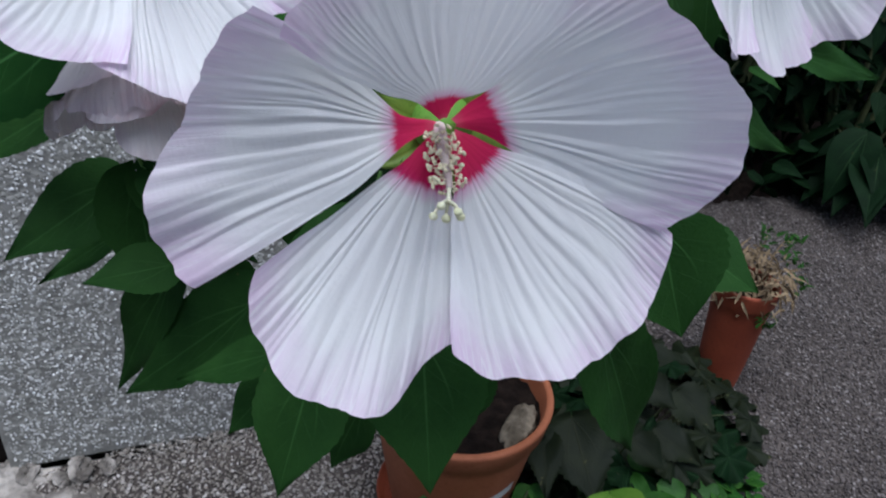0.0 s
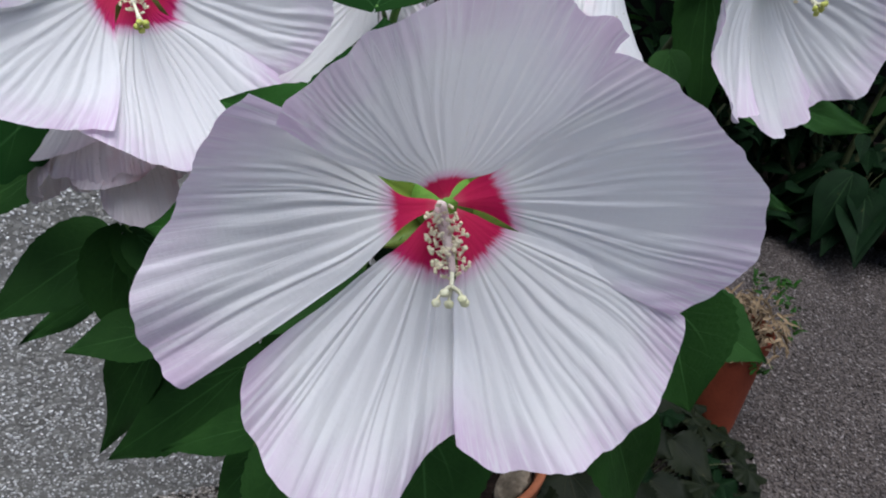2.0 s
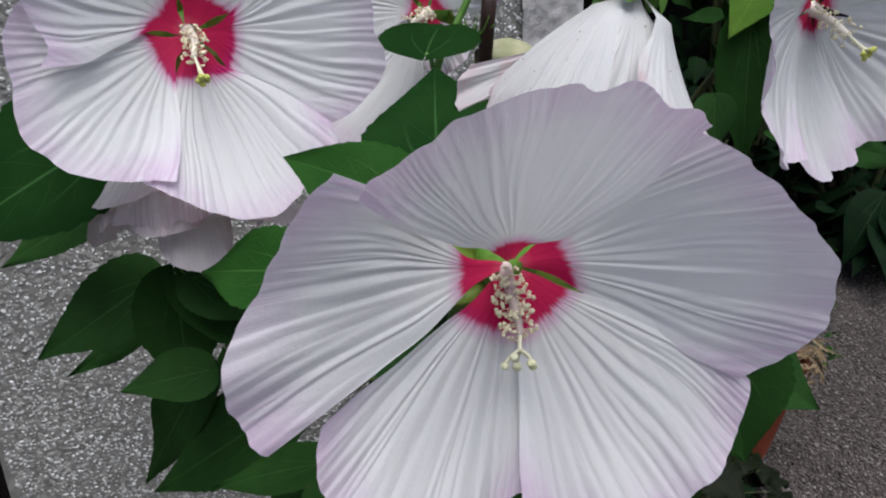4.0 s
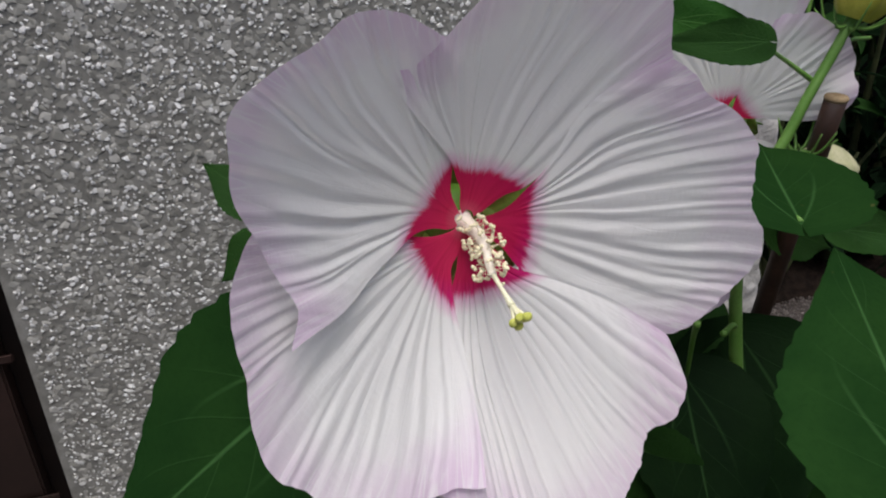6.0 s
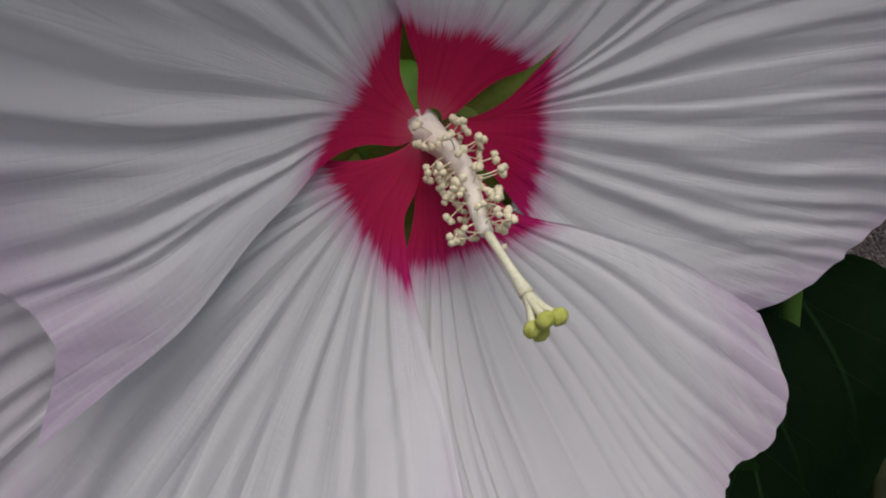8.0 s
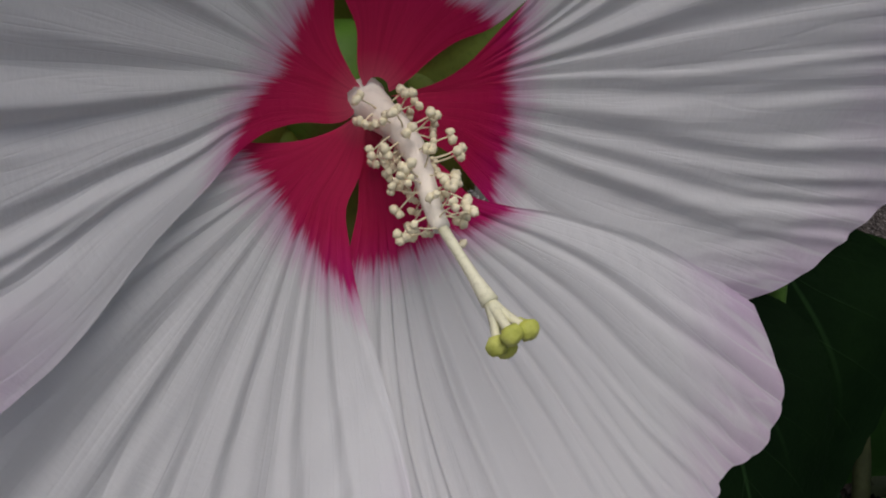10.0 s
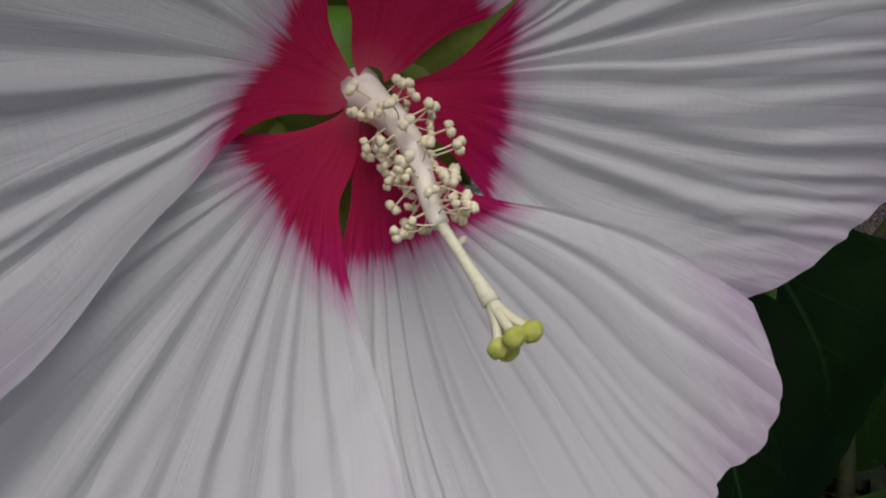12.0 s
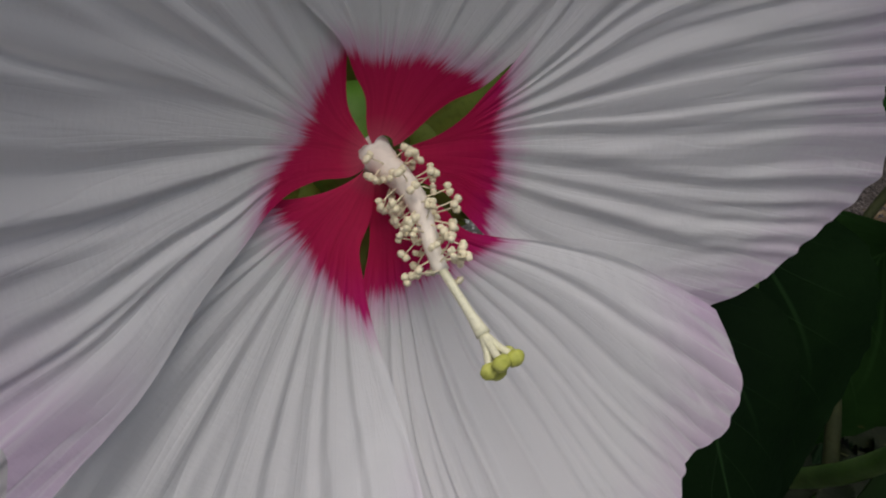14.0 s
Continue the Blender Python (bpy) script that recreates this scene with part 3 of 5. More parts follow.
# the flower that the camera closes in on
mid = receptacle("flower", frame_at((-0.0079, 0.473, 0.7558), (0.0616, -0.9516, 0.3011)), plant, "fully open white flower with pleated petals and crimson eye")
DISH = saucer(((-150, 27), (-125, 31), (-104, 34), (-75, 20), (-57, 12), (-37, 5), (-20, 12), (-2, 22), (30, 31), (60, 35), (100, 37), (130, 42), (150, 44), (175, 43), (199, 42), (210, 27)))
LOWER = saucer(((-195, 29), (-170, 28), (-150, 27), (-125, 31), (-104, 34), (-75, 24), (164, 29)))
MID = (
    (21, 150, (34, 37, 46, 52, 54, 55, 56, 56, 56), (55, 35, 31, 34, 40, 44, 48, 46, 43), (60, 67, 77, 81, 83, 88, 93, 89, 84, 77, 72, 69, 75), 0.00120, 10, 1.0, (22, 17, 26), 0.002, 0.0008),
    (22, 76, (63, 54, 52, 55, 53, 49, 46, 43, 42), (30, 20, 24, 26, 32, 38, 42, 41, 41), (80, 84, 89, 91, 91, 89, 84, 78, 72, 66, 61, 59, 61), 0.00078, 12, 0.9, (25, 18.5, 22), 0, 0.0006),
    (23, -2, (46, 42, 40, 44, 47, 49, 48, 46, 44), (5, 7, 13, 21, 27, 35, 43, 42, 38), (84, 91, 98, 103, 106, 103, 97, 97, 97, 92, 86, 84, 81), 0.00074, 12, 1.0, (30, 25, 29), 0, 0.0008),
    (24, -78, (36, 33, 31, 33, 35, 37, 38, 38, 38), (22, 24, 27, 25, 31, 38, 42, 42, 40), (84, 87, 89, 93, 98, 102, 106, 108, 106, 103, 107, 105, 91), 0.00085, 16, 0.3, (28, 26.5, 32), 0, 0.0022),
    (25, 214, (4, 15, 24, 31, 35, 40, 44, 47, 48), (36, 35, 28, 32, 36, 41, 44, 44, 41), (73, 81, 86, 89, 91, 96, 99, 98, 97, 92, 87, 83, 82), 0.00050, 14, 0.95, (24, 22.5, 31), 0.003, 0.0012),
)
for seed, tc, cw, ccw, tip, rib, pleats, soft, eye, curl, over in MID:
    part("petal", petal_mesh("petal", petal_white, seed, tc, cw, ccw, tip, LOWER if tc == 214 else DISH, (-0.0016, over), rib, 0.0012, 64, 200, (0, curl), pleats=pleats, soft=soft, eye=eye), mid)
for angle, reach in ((21, 0.037), (104, 0.033), (187, 0.030), (250, 0.027), (312, 0.028)):
    sepal(mid, angle, reach, 0.012, -0.006)
column(mid, [(0, 0, -0.003), (0.002, -0.006, 0.010), (0.000, -0.016, 0.022), (0.0018, -0.0283, 0.0366)], 0.0019, 66, 0.12, 0.68, 7, 0.0025, 0.00155)


def open_flower(m, label, seed, petals, stamens=40):
    """petals: for each its direction in degrees, length in mm, rise at 90 mm and half width in degrees."""
    fl = receptacle("flower", m, plant, label)
    for k, (angle, long, rise, half) in enumerate(petals):
        tip = np.array((74, 86, 90, 95, 96, 94, 92, 85, 76)) / 95 * long
        w = (half * 0.8, half * 0.88, half, half, half * 0.95)
        part("petal", petal_mesh("petal", petal_white, seed + k, angle, w, w, tuple(tip), bowl(rise - 4, rise + 4, 0.14), (-0.002, 0.003), 0.0009, 0.004, 44, 100, eye=(14, 12, 14)), fl)
        sepal(fl, angle + 36, 0.017)
    column(fl, [(0, 0, -0.002), (0.001, -0.003, 0.012), (0.000, -0.008, 0.030), (0.001, -0.014, 0.045)], 0.0024, stamens, 0.14, 0.68, seed, 0.0035, 0.0017)
    return fl


open_flower(frame_at((0.156, 0.545, 0.752), (-0.58, -0.79, 0.20)), "open white flower with crimson eye behind the larger ones", 40, ((247, 96, 56, 36), (310, 46, 36, 34), (44, 64, 12, 36), (106, 86, 26, 42), (175, 84, 48, 40)))
open_flower(frame_at((0.352, 0.394, 0.784), (0.12, -0.98, -0.06)), "open white flower seen from the side with drooping lilac-edged petals", 50, ((214, 98, 60, 27), (258, 86, 62, 32), (318, 92, 46, 40), (30, 92, 35, 42), (90, 95, 40, 42), (155, 84, 46, 40)))


def hanging_flower(m, label, seed, length, flare, mat, spread=(34, 40, 44, 46, 46), name="wilted_flower", rib=0.0024, loose=(), top=10.0, ruffle=0.003, pleats=13):
    fl = receptacle(name, m, plant, label)
    rng = np.random.RandomState(seed)
    for k in range(5):
        tip = np.array((0.82, 0.93, 1.0, 0.97, 1.03, 1.0, 0.95, 0.92, 0.8)) * length * rng.uniform(0.92, 1.06)
        part("petal", petal_mesh("petal", mat, seed + k, 72 * k + rng.uniform(-6, 6), spread, spread, tuple(tip), bell(length, flare * (1 - 0.025 * k), top), (0, 0), rib, ruffle, 44, 170, neck=1.0, pleats=pleats, soft=0.5, eye=(-40, -40, -40), radial=True), fl)
    for k, (angle, long, wide, half, power, drop) in enumerate(loose):
        w = (half * 0.7, half * 0.8, half, half * 1.05, half)
        part("petal", petal_mesh("petal", mat, seed + 20 + k, angle, w, w, (long * 0.72, long * 0.9, long * 0.98, long, long * 0.97, long * 0.9, long * 0.74), trailing(long, wide, power=power, drop=drop), (0, 0), rib * 0.5, 0.003, 30, 90, radial=True, eye=(-40, -40, -40)), fl)
    return fl


spent = hanging_flower(frame_at((0.201, 0.358, 0.800), (-0.28, -0.05, -0.95), (0, 1, 0)), "closed fading white flower hanging like a bell from a green calyx", 60, 90, 52, petal_wilted, (48, 54, 58, 60, 60), rib=0.0016, loose=((236, 78, 58, 44, 1.2, 0.85),), top=6.0, pleats=15)
# one petal of it has come loose and sticks out sideways
stray = part("petal", petal_mesh("petal", petal_wilted, 88, 0, (16, 16, 16, 16, 16, 15, 14, 14, 13), (16, 16, 16, 16, 16, 15, 14, 14, 13), (78, 86, 89, 90, 87, 82, 72), bowl(10, 14, 0.05), (0, 0), 0.0006, 0.003, 34, 70, pleats=9, eye=(-40, -40, -40)), spent)
stray.matrix_world = frame_at((0.197, 0.360, 0.778), (-0.64, -0.735, 0.22), (0.306, -0.506, -0.806))
limp = hanging_flower(frame_at((-0.020, 0.499, 0.700), (0.04, -0.46, -0.89), (0, 1, 0)), "limp withered pinkish flower hanging below the open bloom", 70, 80, 58, petal_limp, name="withered_flower", rib=0.0012, loose=((312, 88, 62, 36, 1.1, 0.80), (286, 94, 50, 40, 1.2, 1.0), (262, 108, 40, 44, 1.4, 1.14), (216, 106, 78, 42, 1.2, 0.92)))
for fl in (spent, limp):
    for k in range(5):
        a = 72 * k + 20
        nu, nv = 10, 9
        verts = []
        for i in range(nu):
            u = i / (nu - 1)
            for j in range(nv):
                v = 2 * j / (nv - 1) - 1
                wide = 40 * (1 - u) ** 0.6 + 2
                th = radians(a + v * wide)
                r = 0.008 + 0.009 * u**0.7 + 0.002 * math.sin(3 * u)
                verts.append((r * math.cos(th), r * math.sin(th), -0.014 + 0.022 * u))
        part("sepal", mesh_of("sepal", verts, grid_faces(nu, nv), calyx_green), fl)


# ---- leaves ----
def leaf_mesh(name, length, width, mat, fold=0.12, droop=0.10, wave=0.02, seed=0, nu=46, nv=19, heart=0.10, tooth=0.03):
    """A broad pointed leaf along +x, face towards +z, its base at the origin."""
    rng = np.random.RandomState(seed)
    ph = rng.uniform(0, 6.28, 4)
    verts, uv = [], []
    for i in range(nu):
        u = i / (nu - 1)
        half = 0.5 * width * (max(0.0, math.sin(math.pi * u**0.58)) ** 0.72 if 0 < u < 1 else 0.02 * (1 - u))
        half *= 1 - 0.62 * max(0, (u - 0.45) / 0.55) ** 1.25
        for j in range(nv):
            v = 2 * j / (nv - 1) - 1
            teeth = 1 + tooth * abs(v) ** 6 * (2 * ((u * 13 + ph[0]) % 1) - 1)
            x = length * (u - heart * abs(v) ** 1.6 * (1 - u) ** 3)
            y = v * half * teeth + 0.02 * length * math.sin(2.2 * u + ph[1])
            z = fold * abs(v) * half * 1.2 - droop * length * u * u
            z += wave * length * (math.sin(6 * u + ph[2]) * abs(v) ** 1.5 + 0.6 * math.sin(9 * u + 3 * v + ph[3]) * v * v)
            verts.append((x, y, z))
            uv.append((0.5 * v + 0.5, u))
    return mesh_of(name, verts, grid_faces(nu, nv), mat, True, {"blade": uv})


LEAVES = [0]


def leaf(base, tip, width, face, mat=None, fold=0.14, droop=0.04, stem=None, wave=0.02):
    """A leaf from base to tip, facing that way, and the stalk that carries it (stem: where the stalk ends)."""
    b, t, n = Vector(base), Vector(tip), Vector(face)
    x = (t - b).normalized()
    z = (n - x * n.dot(x)).normalized()
    m = Matrix((x, z.cross(x), z)).transposed().to_4x4()
    m.translation = b
    LEAVES[0] += 1
    ob = part("leaf", leaf_mesh("leaf", (t - b).length, width, mat or leaf_green, fold, droop, wave, LEAVES[0]), plant)
    ob.matrix_world = m
    if stem:
        s = Vector(stem)
        v, f = tube([tuple(s), tuple((s + b) / 2 + Vector((0, 0, 0.006))), tuple(b + x * 0.003)], (0.0017, 0.0013, 0.0011), 12, 7)
        part("leaf_stalk", mesh_of("leaf_stalk", v, f, stem_green), plant)
    return ob


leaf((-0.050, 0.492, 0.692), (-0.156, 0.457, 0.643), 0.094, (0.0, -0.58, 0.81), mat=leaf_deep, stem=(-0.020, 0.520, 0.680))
leaf((-0.047, 0.549, 0.557), (-0.134, 0.528, 0.512), 0.066, (-0.26, -0.57, 0.78))
leaf((-0.059, 0.580, 0.491), (-0.131, 0.600, 0.440), 0.025, (-0.52, -0.72, 0.45))
leaf((-0.030, 0.488, 0.592), (-0.026, 0.464, 0.503), 0.059, (0.05, -0.96, 0.26))
leaf((-0.020, 0.460, 0.606), (0.027, 0.430, 0.584), 0.040, (-0.10, -0.69, 0.72))
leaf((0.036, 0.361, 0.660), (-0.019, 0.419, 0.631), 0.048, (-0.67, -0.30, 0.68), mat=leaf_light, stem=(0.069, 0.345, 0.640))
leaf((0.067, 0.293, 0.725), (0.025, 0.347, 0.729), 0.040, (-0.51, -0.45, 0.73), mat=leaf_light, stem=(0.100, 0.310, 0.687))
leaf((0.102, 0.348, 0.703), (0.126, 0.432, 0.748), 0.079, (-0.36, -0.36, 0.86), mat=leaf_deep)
leaf((0.188, 0.400, 0.707), (0.116, 0.385, 0.721), 0.019, (0.27, -0.65, 0.71))
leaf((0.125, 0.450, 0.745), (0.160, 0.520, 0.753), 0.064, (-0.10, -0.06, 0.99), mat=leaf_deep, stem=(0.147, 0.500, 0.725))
leaf((0.093, 0.510, 0.813), (0.156, 0.525, 0.799), 0.021, (0.29, -0.88, 0.37), mat=leaf_light)
leaf((0.120, 0.492, 0.642), (0.100, 0.410, 0.583), 0.088, (0.10, -0.80, 0.55), mat=leaf_shaded, stem=(0.102, 0.470, 0.690))
leaf((0.202, 0.500, 0.704), (0.312, 0.520, 0.671), 0.025, (0.31, -0.75, 0.59))
leaf((0.187, 0.530, 0.700), (0.253, 0.540, 0.664), 0.032, (0.31, -0.89, 0.32))
leaf((0.106, 0.300, 0.699), (0.089, 0.290, 0.741), 0.026, (-0.34, -0.80, 0.50), mat=leaf_low, stem=(0.112, 0.290, 0.698))
leaf((0.100, 0.350, 0.616), (0.038, 0.340, 0.603), 0.036, (-0.10, -0.50, 0.86), stem=(0.150, 0.360, 0.569))
leaf((-0.075, 0.520, 0.749), (-0.096, 0.540, 0.762), 0.023, (-0.18, -0.66, 0.72))
leaf((-0.076, 0.500, 0.744), (-0.095, 0.500, 0.729), 0.019, (-0.36, -0.81, 0.46))
leaf((-0.074, 0.530, 0.691), (-0.105, 0.530, 0.683), 0.023, (-0.18, -0.70, 0.69))
leaf((-0.025, 0.470, 0.599), (0.043, 0.450, 0.530), 0.043, (0.25, -0.84, 0.49), stem=(-0.034, 0.460, 0.635))
leaf((-0.015, 0.440, 0.547), (-0.069, 0.430, 0.546), 0.037, (0.09, -0.57, 0.82))
leaf((0.077, 0.460, 0.632), (0.125, 0.440, 0.555), 0.044, (0.02, -0.96, 0.26))
leaf((0.038, 0.440, 0.506), (-0.072, 0.500, 0.395), 0.071, (-0.75, -0.32, 0.57), stem=(0.087, 0.360, 0.582))
leaf((-0.016, 0.500, 0.497), (-0.081, 0.535, 0.363), 0.051, (-0.74, -0.64, 0.19))
leaf((0.044, 0.360, 0.523), (-0.022, 0.400, 0.481), 0.031, (-0.62, -0.23, 0.75))
leaf((0.048, 0.400, 0.467), (0.006, 0.400, 0.421), 0.038, (-0.61, -0.57, 0.55))
leaf((0.060, 0.330, 0.534), (0.027, 0.300, 0.464), 0.057, (-0.36, -0.78, 0.51))
leaf((0.096, 0.360, 0.465), (0.074, 0.360, 0.409), 0.039, (-0.67, -0.69, 0.26))
leaf((0.100, 0.270, 0.594), (0.097, 0.225, 0.531), 0.063, (-0.20, -0.79, 0.58))
leaf((0.151, 0.300, 0.539), (0.142, 0.300, 0.488), 0.027, (-0.58, -0.81, 0.10))
leaf((0.231, 0.300, 0.552), (0.308, 0.320, 0.393), 0.069, (0.42, -0.90, 0.09))
leaf((0.207, 0.245, 0.658), (0.225, 0.226, 0.604), 0.060, (-0.22, -0.94, 0.26))
leaf((0.253, 0.275, 0.627), (0.282, 0.243, 0.612), 0.040, (-0.35, -0.48, 0.80))
leaf((0.473, 0.460, 0.672), (0.605, 0.470, 0.634), 0.030, (0.18, -0.90, 0.39))
leaf((0.295, 0.330, 0.681), (0.405, 0.360, 0.631), 0.025, (0.40, -0.83, 0.38))
leaf((0.301, 0.400, 0.729), (0.294, 0.380, 0.701), 0.026, (-0.52, -0.63, 0.58))
leaf((0.357, 0.450, 0.768), (0.360, 0.420, 0.668), 0.043, (-0.62, -0.75, 0.21))
leaf((0.374, 0.460, 0.800), (0.333, 0.440, 0.758), 0.040, (-0.39, -0.62, 0.68), mat=leaf_pale)
leaf((-0.078, 0.550, 0.615), (-0.148, 0.550, 0.579), 0.040, (-0.35, -0.65, 0.68))
leaf((0.120, 0.550, 0.479), (0.045, 0.540, 0.413), 0.061, (-0.45, -0.64, 0.61))
leaf((0.167, 0.520, 0.508), (0.103, 0.500, 0.425), 0.068, (-0.51, -0.66, 0.55))
leaf((0.005, 0.560, 0.470), (0.066, 0.560, 0.380), 0.053, (0.42, -0.86, 0.28))
leaf((0.173, 0.560, 0.581), (0.105, 0.560, 0.630), 0.046, (0.26, -0.90, 0.36))
leaf((0.158, 0.530, 0.657), (0.094, 0.520, 0.639), 0.047, (-0.09, -0.70, 0.71))
leaf((0.098, 0.500, 0.621), (0.139, 0.480, 0.527), 0.056, (-0.06, -0.98, 0.18))
leaf((0.095, 0.470, 0.527), (0.041, 0.460, 0.577), 0.034, (0.51, -0.77, 0.39))
leaf((0.134, 0.500, 0.804), (0.077, 0.500, 0.809), 0.019, (0.03, -0.92, 0.40))
leaf((0.181, 0.460, 0.815), (0.282, 0.440, 0.787), 0.029, (-0.10, -0.95, 0.31))
leaf((0.111, 0.520, 0.616), (0.103, 0.520, 0.545), 0.053, (-0.59, -0.81, 0.07))
leaf((0.135, 0.470, 0.549), (0.112, 0.460, 0.467), 0.069, (-0.57, -0.78, 0.26))
leaf((0.217, 0.440, 0.566), (0.292, 0.440, 0.449), 0.071, (0.03, -1.00, 0.02))
leaf((0.168, 0.512, 0.640), (0.150, 0.438, 0.540), 0.110, (-0.12, -0.92, 0.34), mat=leaf_shaded, stem=(0.127, 0.480, 0.672))
leaf((0.298, 0.520, 0.578), (0.223, 0.490, 0.458), 0.125, (-0.70, -0.46, 0.55))
leaf((0.190, 0.400, 0.644), (0.241, 0.420, 0.636), 0.027, (0.25, -0.27, 0.93))


# two unseen leaves added only to shade the leaves below them
leaf((0.335, 0.500, 0.672), (0.230, 0.455, 0.682), 0.095, (0.0, -0.2, 0.98))
leaf((0.345, 0.425, 0.660), (0.245, 0.415, 0.672), 0.085, (0.0, -0.2, 0.98))

# stems and stalks
stalk("stem", [(0.265, 0.620, 0.18), (0.22, 0.56, 0.36), (0.165, 0.49, 0.56), (0.152, 0.510, 0.70), (0.172, 0.515, 0.76), (0.193, 0.52, 0.80), (0.24, 0.53, 0.90)], (0.0060, 0.005, 0.0036, 0.0026, 0.0024, 0.0022), plant, stem_green, 40)
stalk("stem", [(0.30, 0.605, 0.18), (0.26, 0.53, 0.36), (0.20, 0.44, 0.55), (0.185, 0.41, 0.68), (0.195, 0.385, 0.78), (0.201, 0.370, 0.815)], (0.0065, 0.006, 0.005, 0.004, 0.003, 0.003), plant, stem_green, 40)
stalk("stem", [(0.29, 0.635, 0.18), (0.22, 0.54, 0.36), (0.150, 0.43, 0.55), (0.125, 0.35, 0.64), (0.11, 0.30, 0.69), (0.1015, 0.267, 0.710)], (0.0065, 0.006, 0.005, 0.004, 0.003, 0.003), plant, stem_green, 40)
stalk("stem", [(0.26, 0.595, 0.18), (0.17, 0.56, 0.36), (0.08, 0.53, 0.55), (0.02, 0.52, 0.68), (-0.009, 0.492, 0.750)], (0.0065, 0.006, 0.005, 0.004, 0.003), plant, stem_woody, 40)
stalk("flower_stalk", [(0.150, 0.505, 0.70), (0.165, 0.54, 0.73), (0.172, 0.573, 0.753)], (0.003, 0.0025, 0.003), plant, stem_green)
stalk("flower_stalk", [(0.21, 0.45, 0.52), (0.34, 0.56, 0.55), (0.40, 0.53, 0.70), (0.363, 0.422, 0.789)], (0.004, 0.003, 0.003), plant, stem_woody)
stalk("flower_stalk", [(0.02, 0.52, 0.68), (0.0, 0.51, 0.715), (-0.025, 0.478, 0.730)], (0.003, 0.0025, 0.003), plant, stem_green)
for way in (
    [(0.1206, 0.420, 0.6117), (0.112, 0.420, 0.5648), (0.130, 0.435, 0.500)],
    [(0.100, 0.345, 0.690), (0.1257, 0.370, 0.6313), (0.150, 0.420, 0.540)],
):
    stalk("leaf_stalk", way, (0.0013, 0.0016, 0.002), plant, stem_green)



# the cream bud beside the stake
def bud(base, tip, width, mat, label):
    b, t = Vector(base), Vector(tip)
    length = (t - b).length
    verts = []
    nu, nv = 20, 40
    for i in range(nu):
        u = i / (nu - 1)
        r = width / 2 * math.sin(math.pi * min(1, 0.12 + 0.88 * u)) ** 0.75 * (1 - 0.35 * u)
        for k in range(nv):
            a = 2 * math.pi * k / nv + 1.3 * u
            rr = r * (1 + 0.09 * math.sin(5 * a) + 0.03 * math.sin(13 * a))
            verts.append((rr * math.cos(a), rr * math.sin(a), u * length))
    ob = part("flower_bud", mesh_of("flower_bud", verts, grid_faces(nu, nv, True), mat), plant, label)
    ob.matrix_world = Matrix.Translation(b) @ (t - b).to_track_quat("Z", "Y").to_matrix().to_4x4()


for k in range(10):
    a = 2 * math.pi * k / 10
    v, f = tube([(0.182, 0.520, 0.742), (0.182 + 0.008 * math.cos(a), 0.516 + 0.008 * math.sin(a), 0.746), (0.182 + 0.014 * math.cos(a), 0.516 + 0.014 * math.sin(a), 0.756 + 0.004 * math.sin(3 * a))], (0.0009, 0.0008, 0.0003), 8, 6)
    part("bract", mesh_of("bract", v, f, stem_green), plant)
bud((0.196, 0.535, 0.722), (0.262, 0.551, 0.712), 0.034, bud_cream, "cream rolled flower bud")
bud((0.196, 0.521, 0.806), (0.206, 0.520, 0.842), 0.030, bud_yellow, "round yellow-green flower bud")
for k in range(9):
    a = 2 * math.pi * k / 9
    c, q = math.cos(a), math.sin(a)
    v, f = tube([(0.195, 0.521, 0.803), (0.195 + 0.010 * c, 0.521 + 0.010 * q, 0.803), (0.197 + 0.018 * c, 0.521 + 0.018 * q, 0.812 + 0.005 * math.sin(5 * a))], (0.0009, 0.0008, 0.0003), 8, 6)
    part("bract", mesh_of("bract", v, f, stem_green), plant)
# side shoots where the tall stem forks beside the stake
stalk("side_shoot", [(0.183, 0.528, 0.774), (0.187, 0.538, 0.800), (0.190, 0.545, 0.850)], (0.0013, 0.0011, 0.0010), plant, stem_green)
stalk("leaf_stalk", [(0.1415, 0.509, 0.799), (0.165, 0.520, 0.788), (0.182, 0.520, 0.778)], (0.0009, 0.0010, 0.0013), plant, stem_green)
stalk("leaf_stalk", [(0.192, 0.521, 0.792), (0.205, 0.527, 0.794), (0.222, 0.532, 0.793)], (0.0013, 0.0010, 0.0009), plant, stem_green)

# ---- stake ----
stake = thing("plant_stake", (0.250, 0.618, 0.17), "dark brown cane stake standing in the flower pot", "stake")
v, f = tube([(0, 0, -0.06), (-0.032, -0.055, 0.30), (-0.062, -0.108, 0.602)], (0.0058, 0.0055, 0.0052), 30, 12, 0.02, 4)
part("cane", mesh_of("cane", v, f, cane), stake)
v, f = lathe([(0.0005, 0.0), (0.0050, 0.0), (0.0056, 0.0012), (0.0050, 0.0026), (0.0020, 0.0028), (0.0005, 0.0012)], 14)
part("cut_end", mesh_of("cut_end", v, f, straw), stake, "pale cut end", Matrix.Translation((-0.062, -0.108, 0.601)))


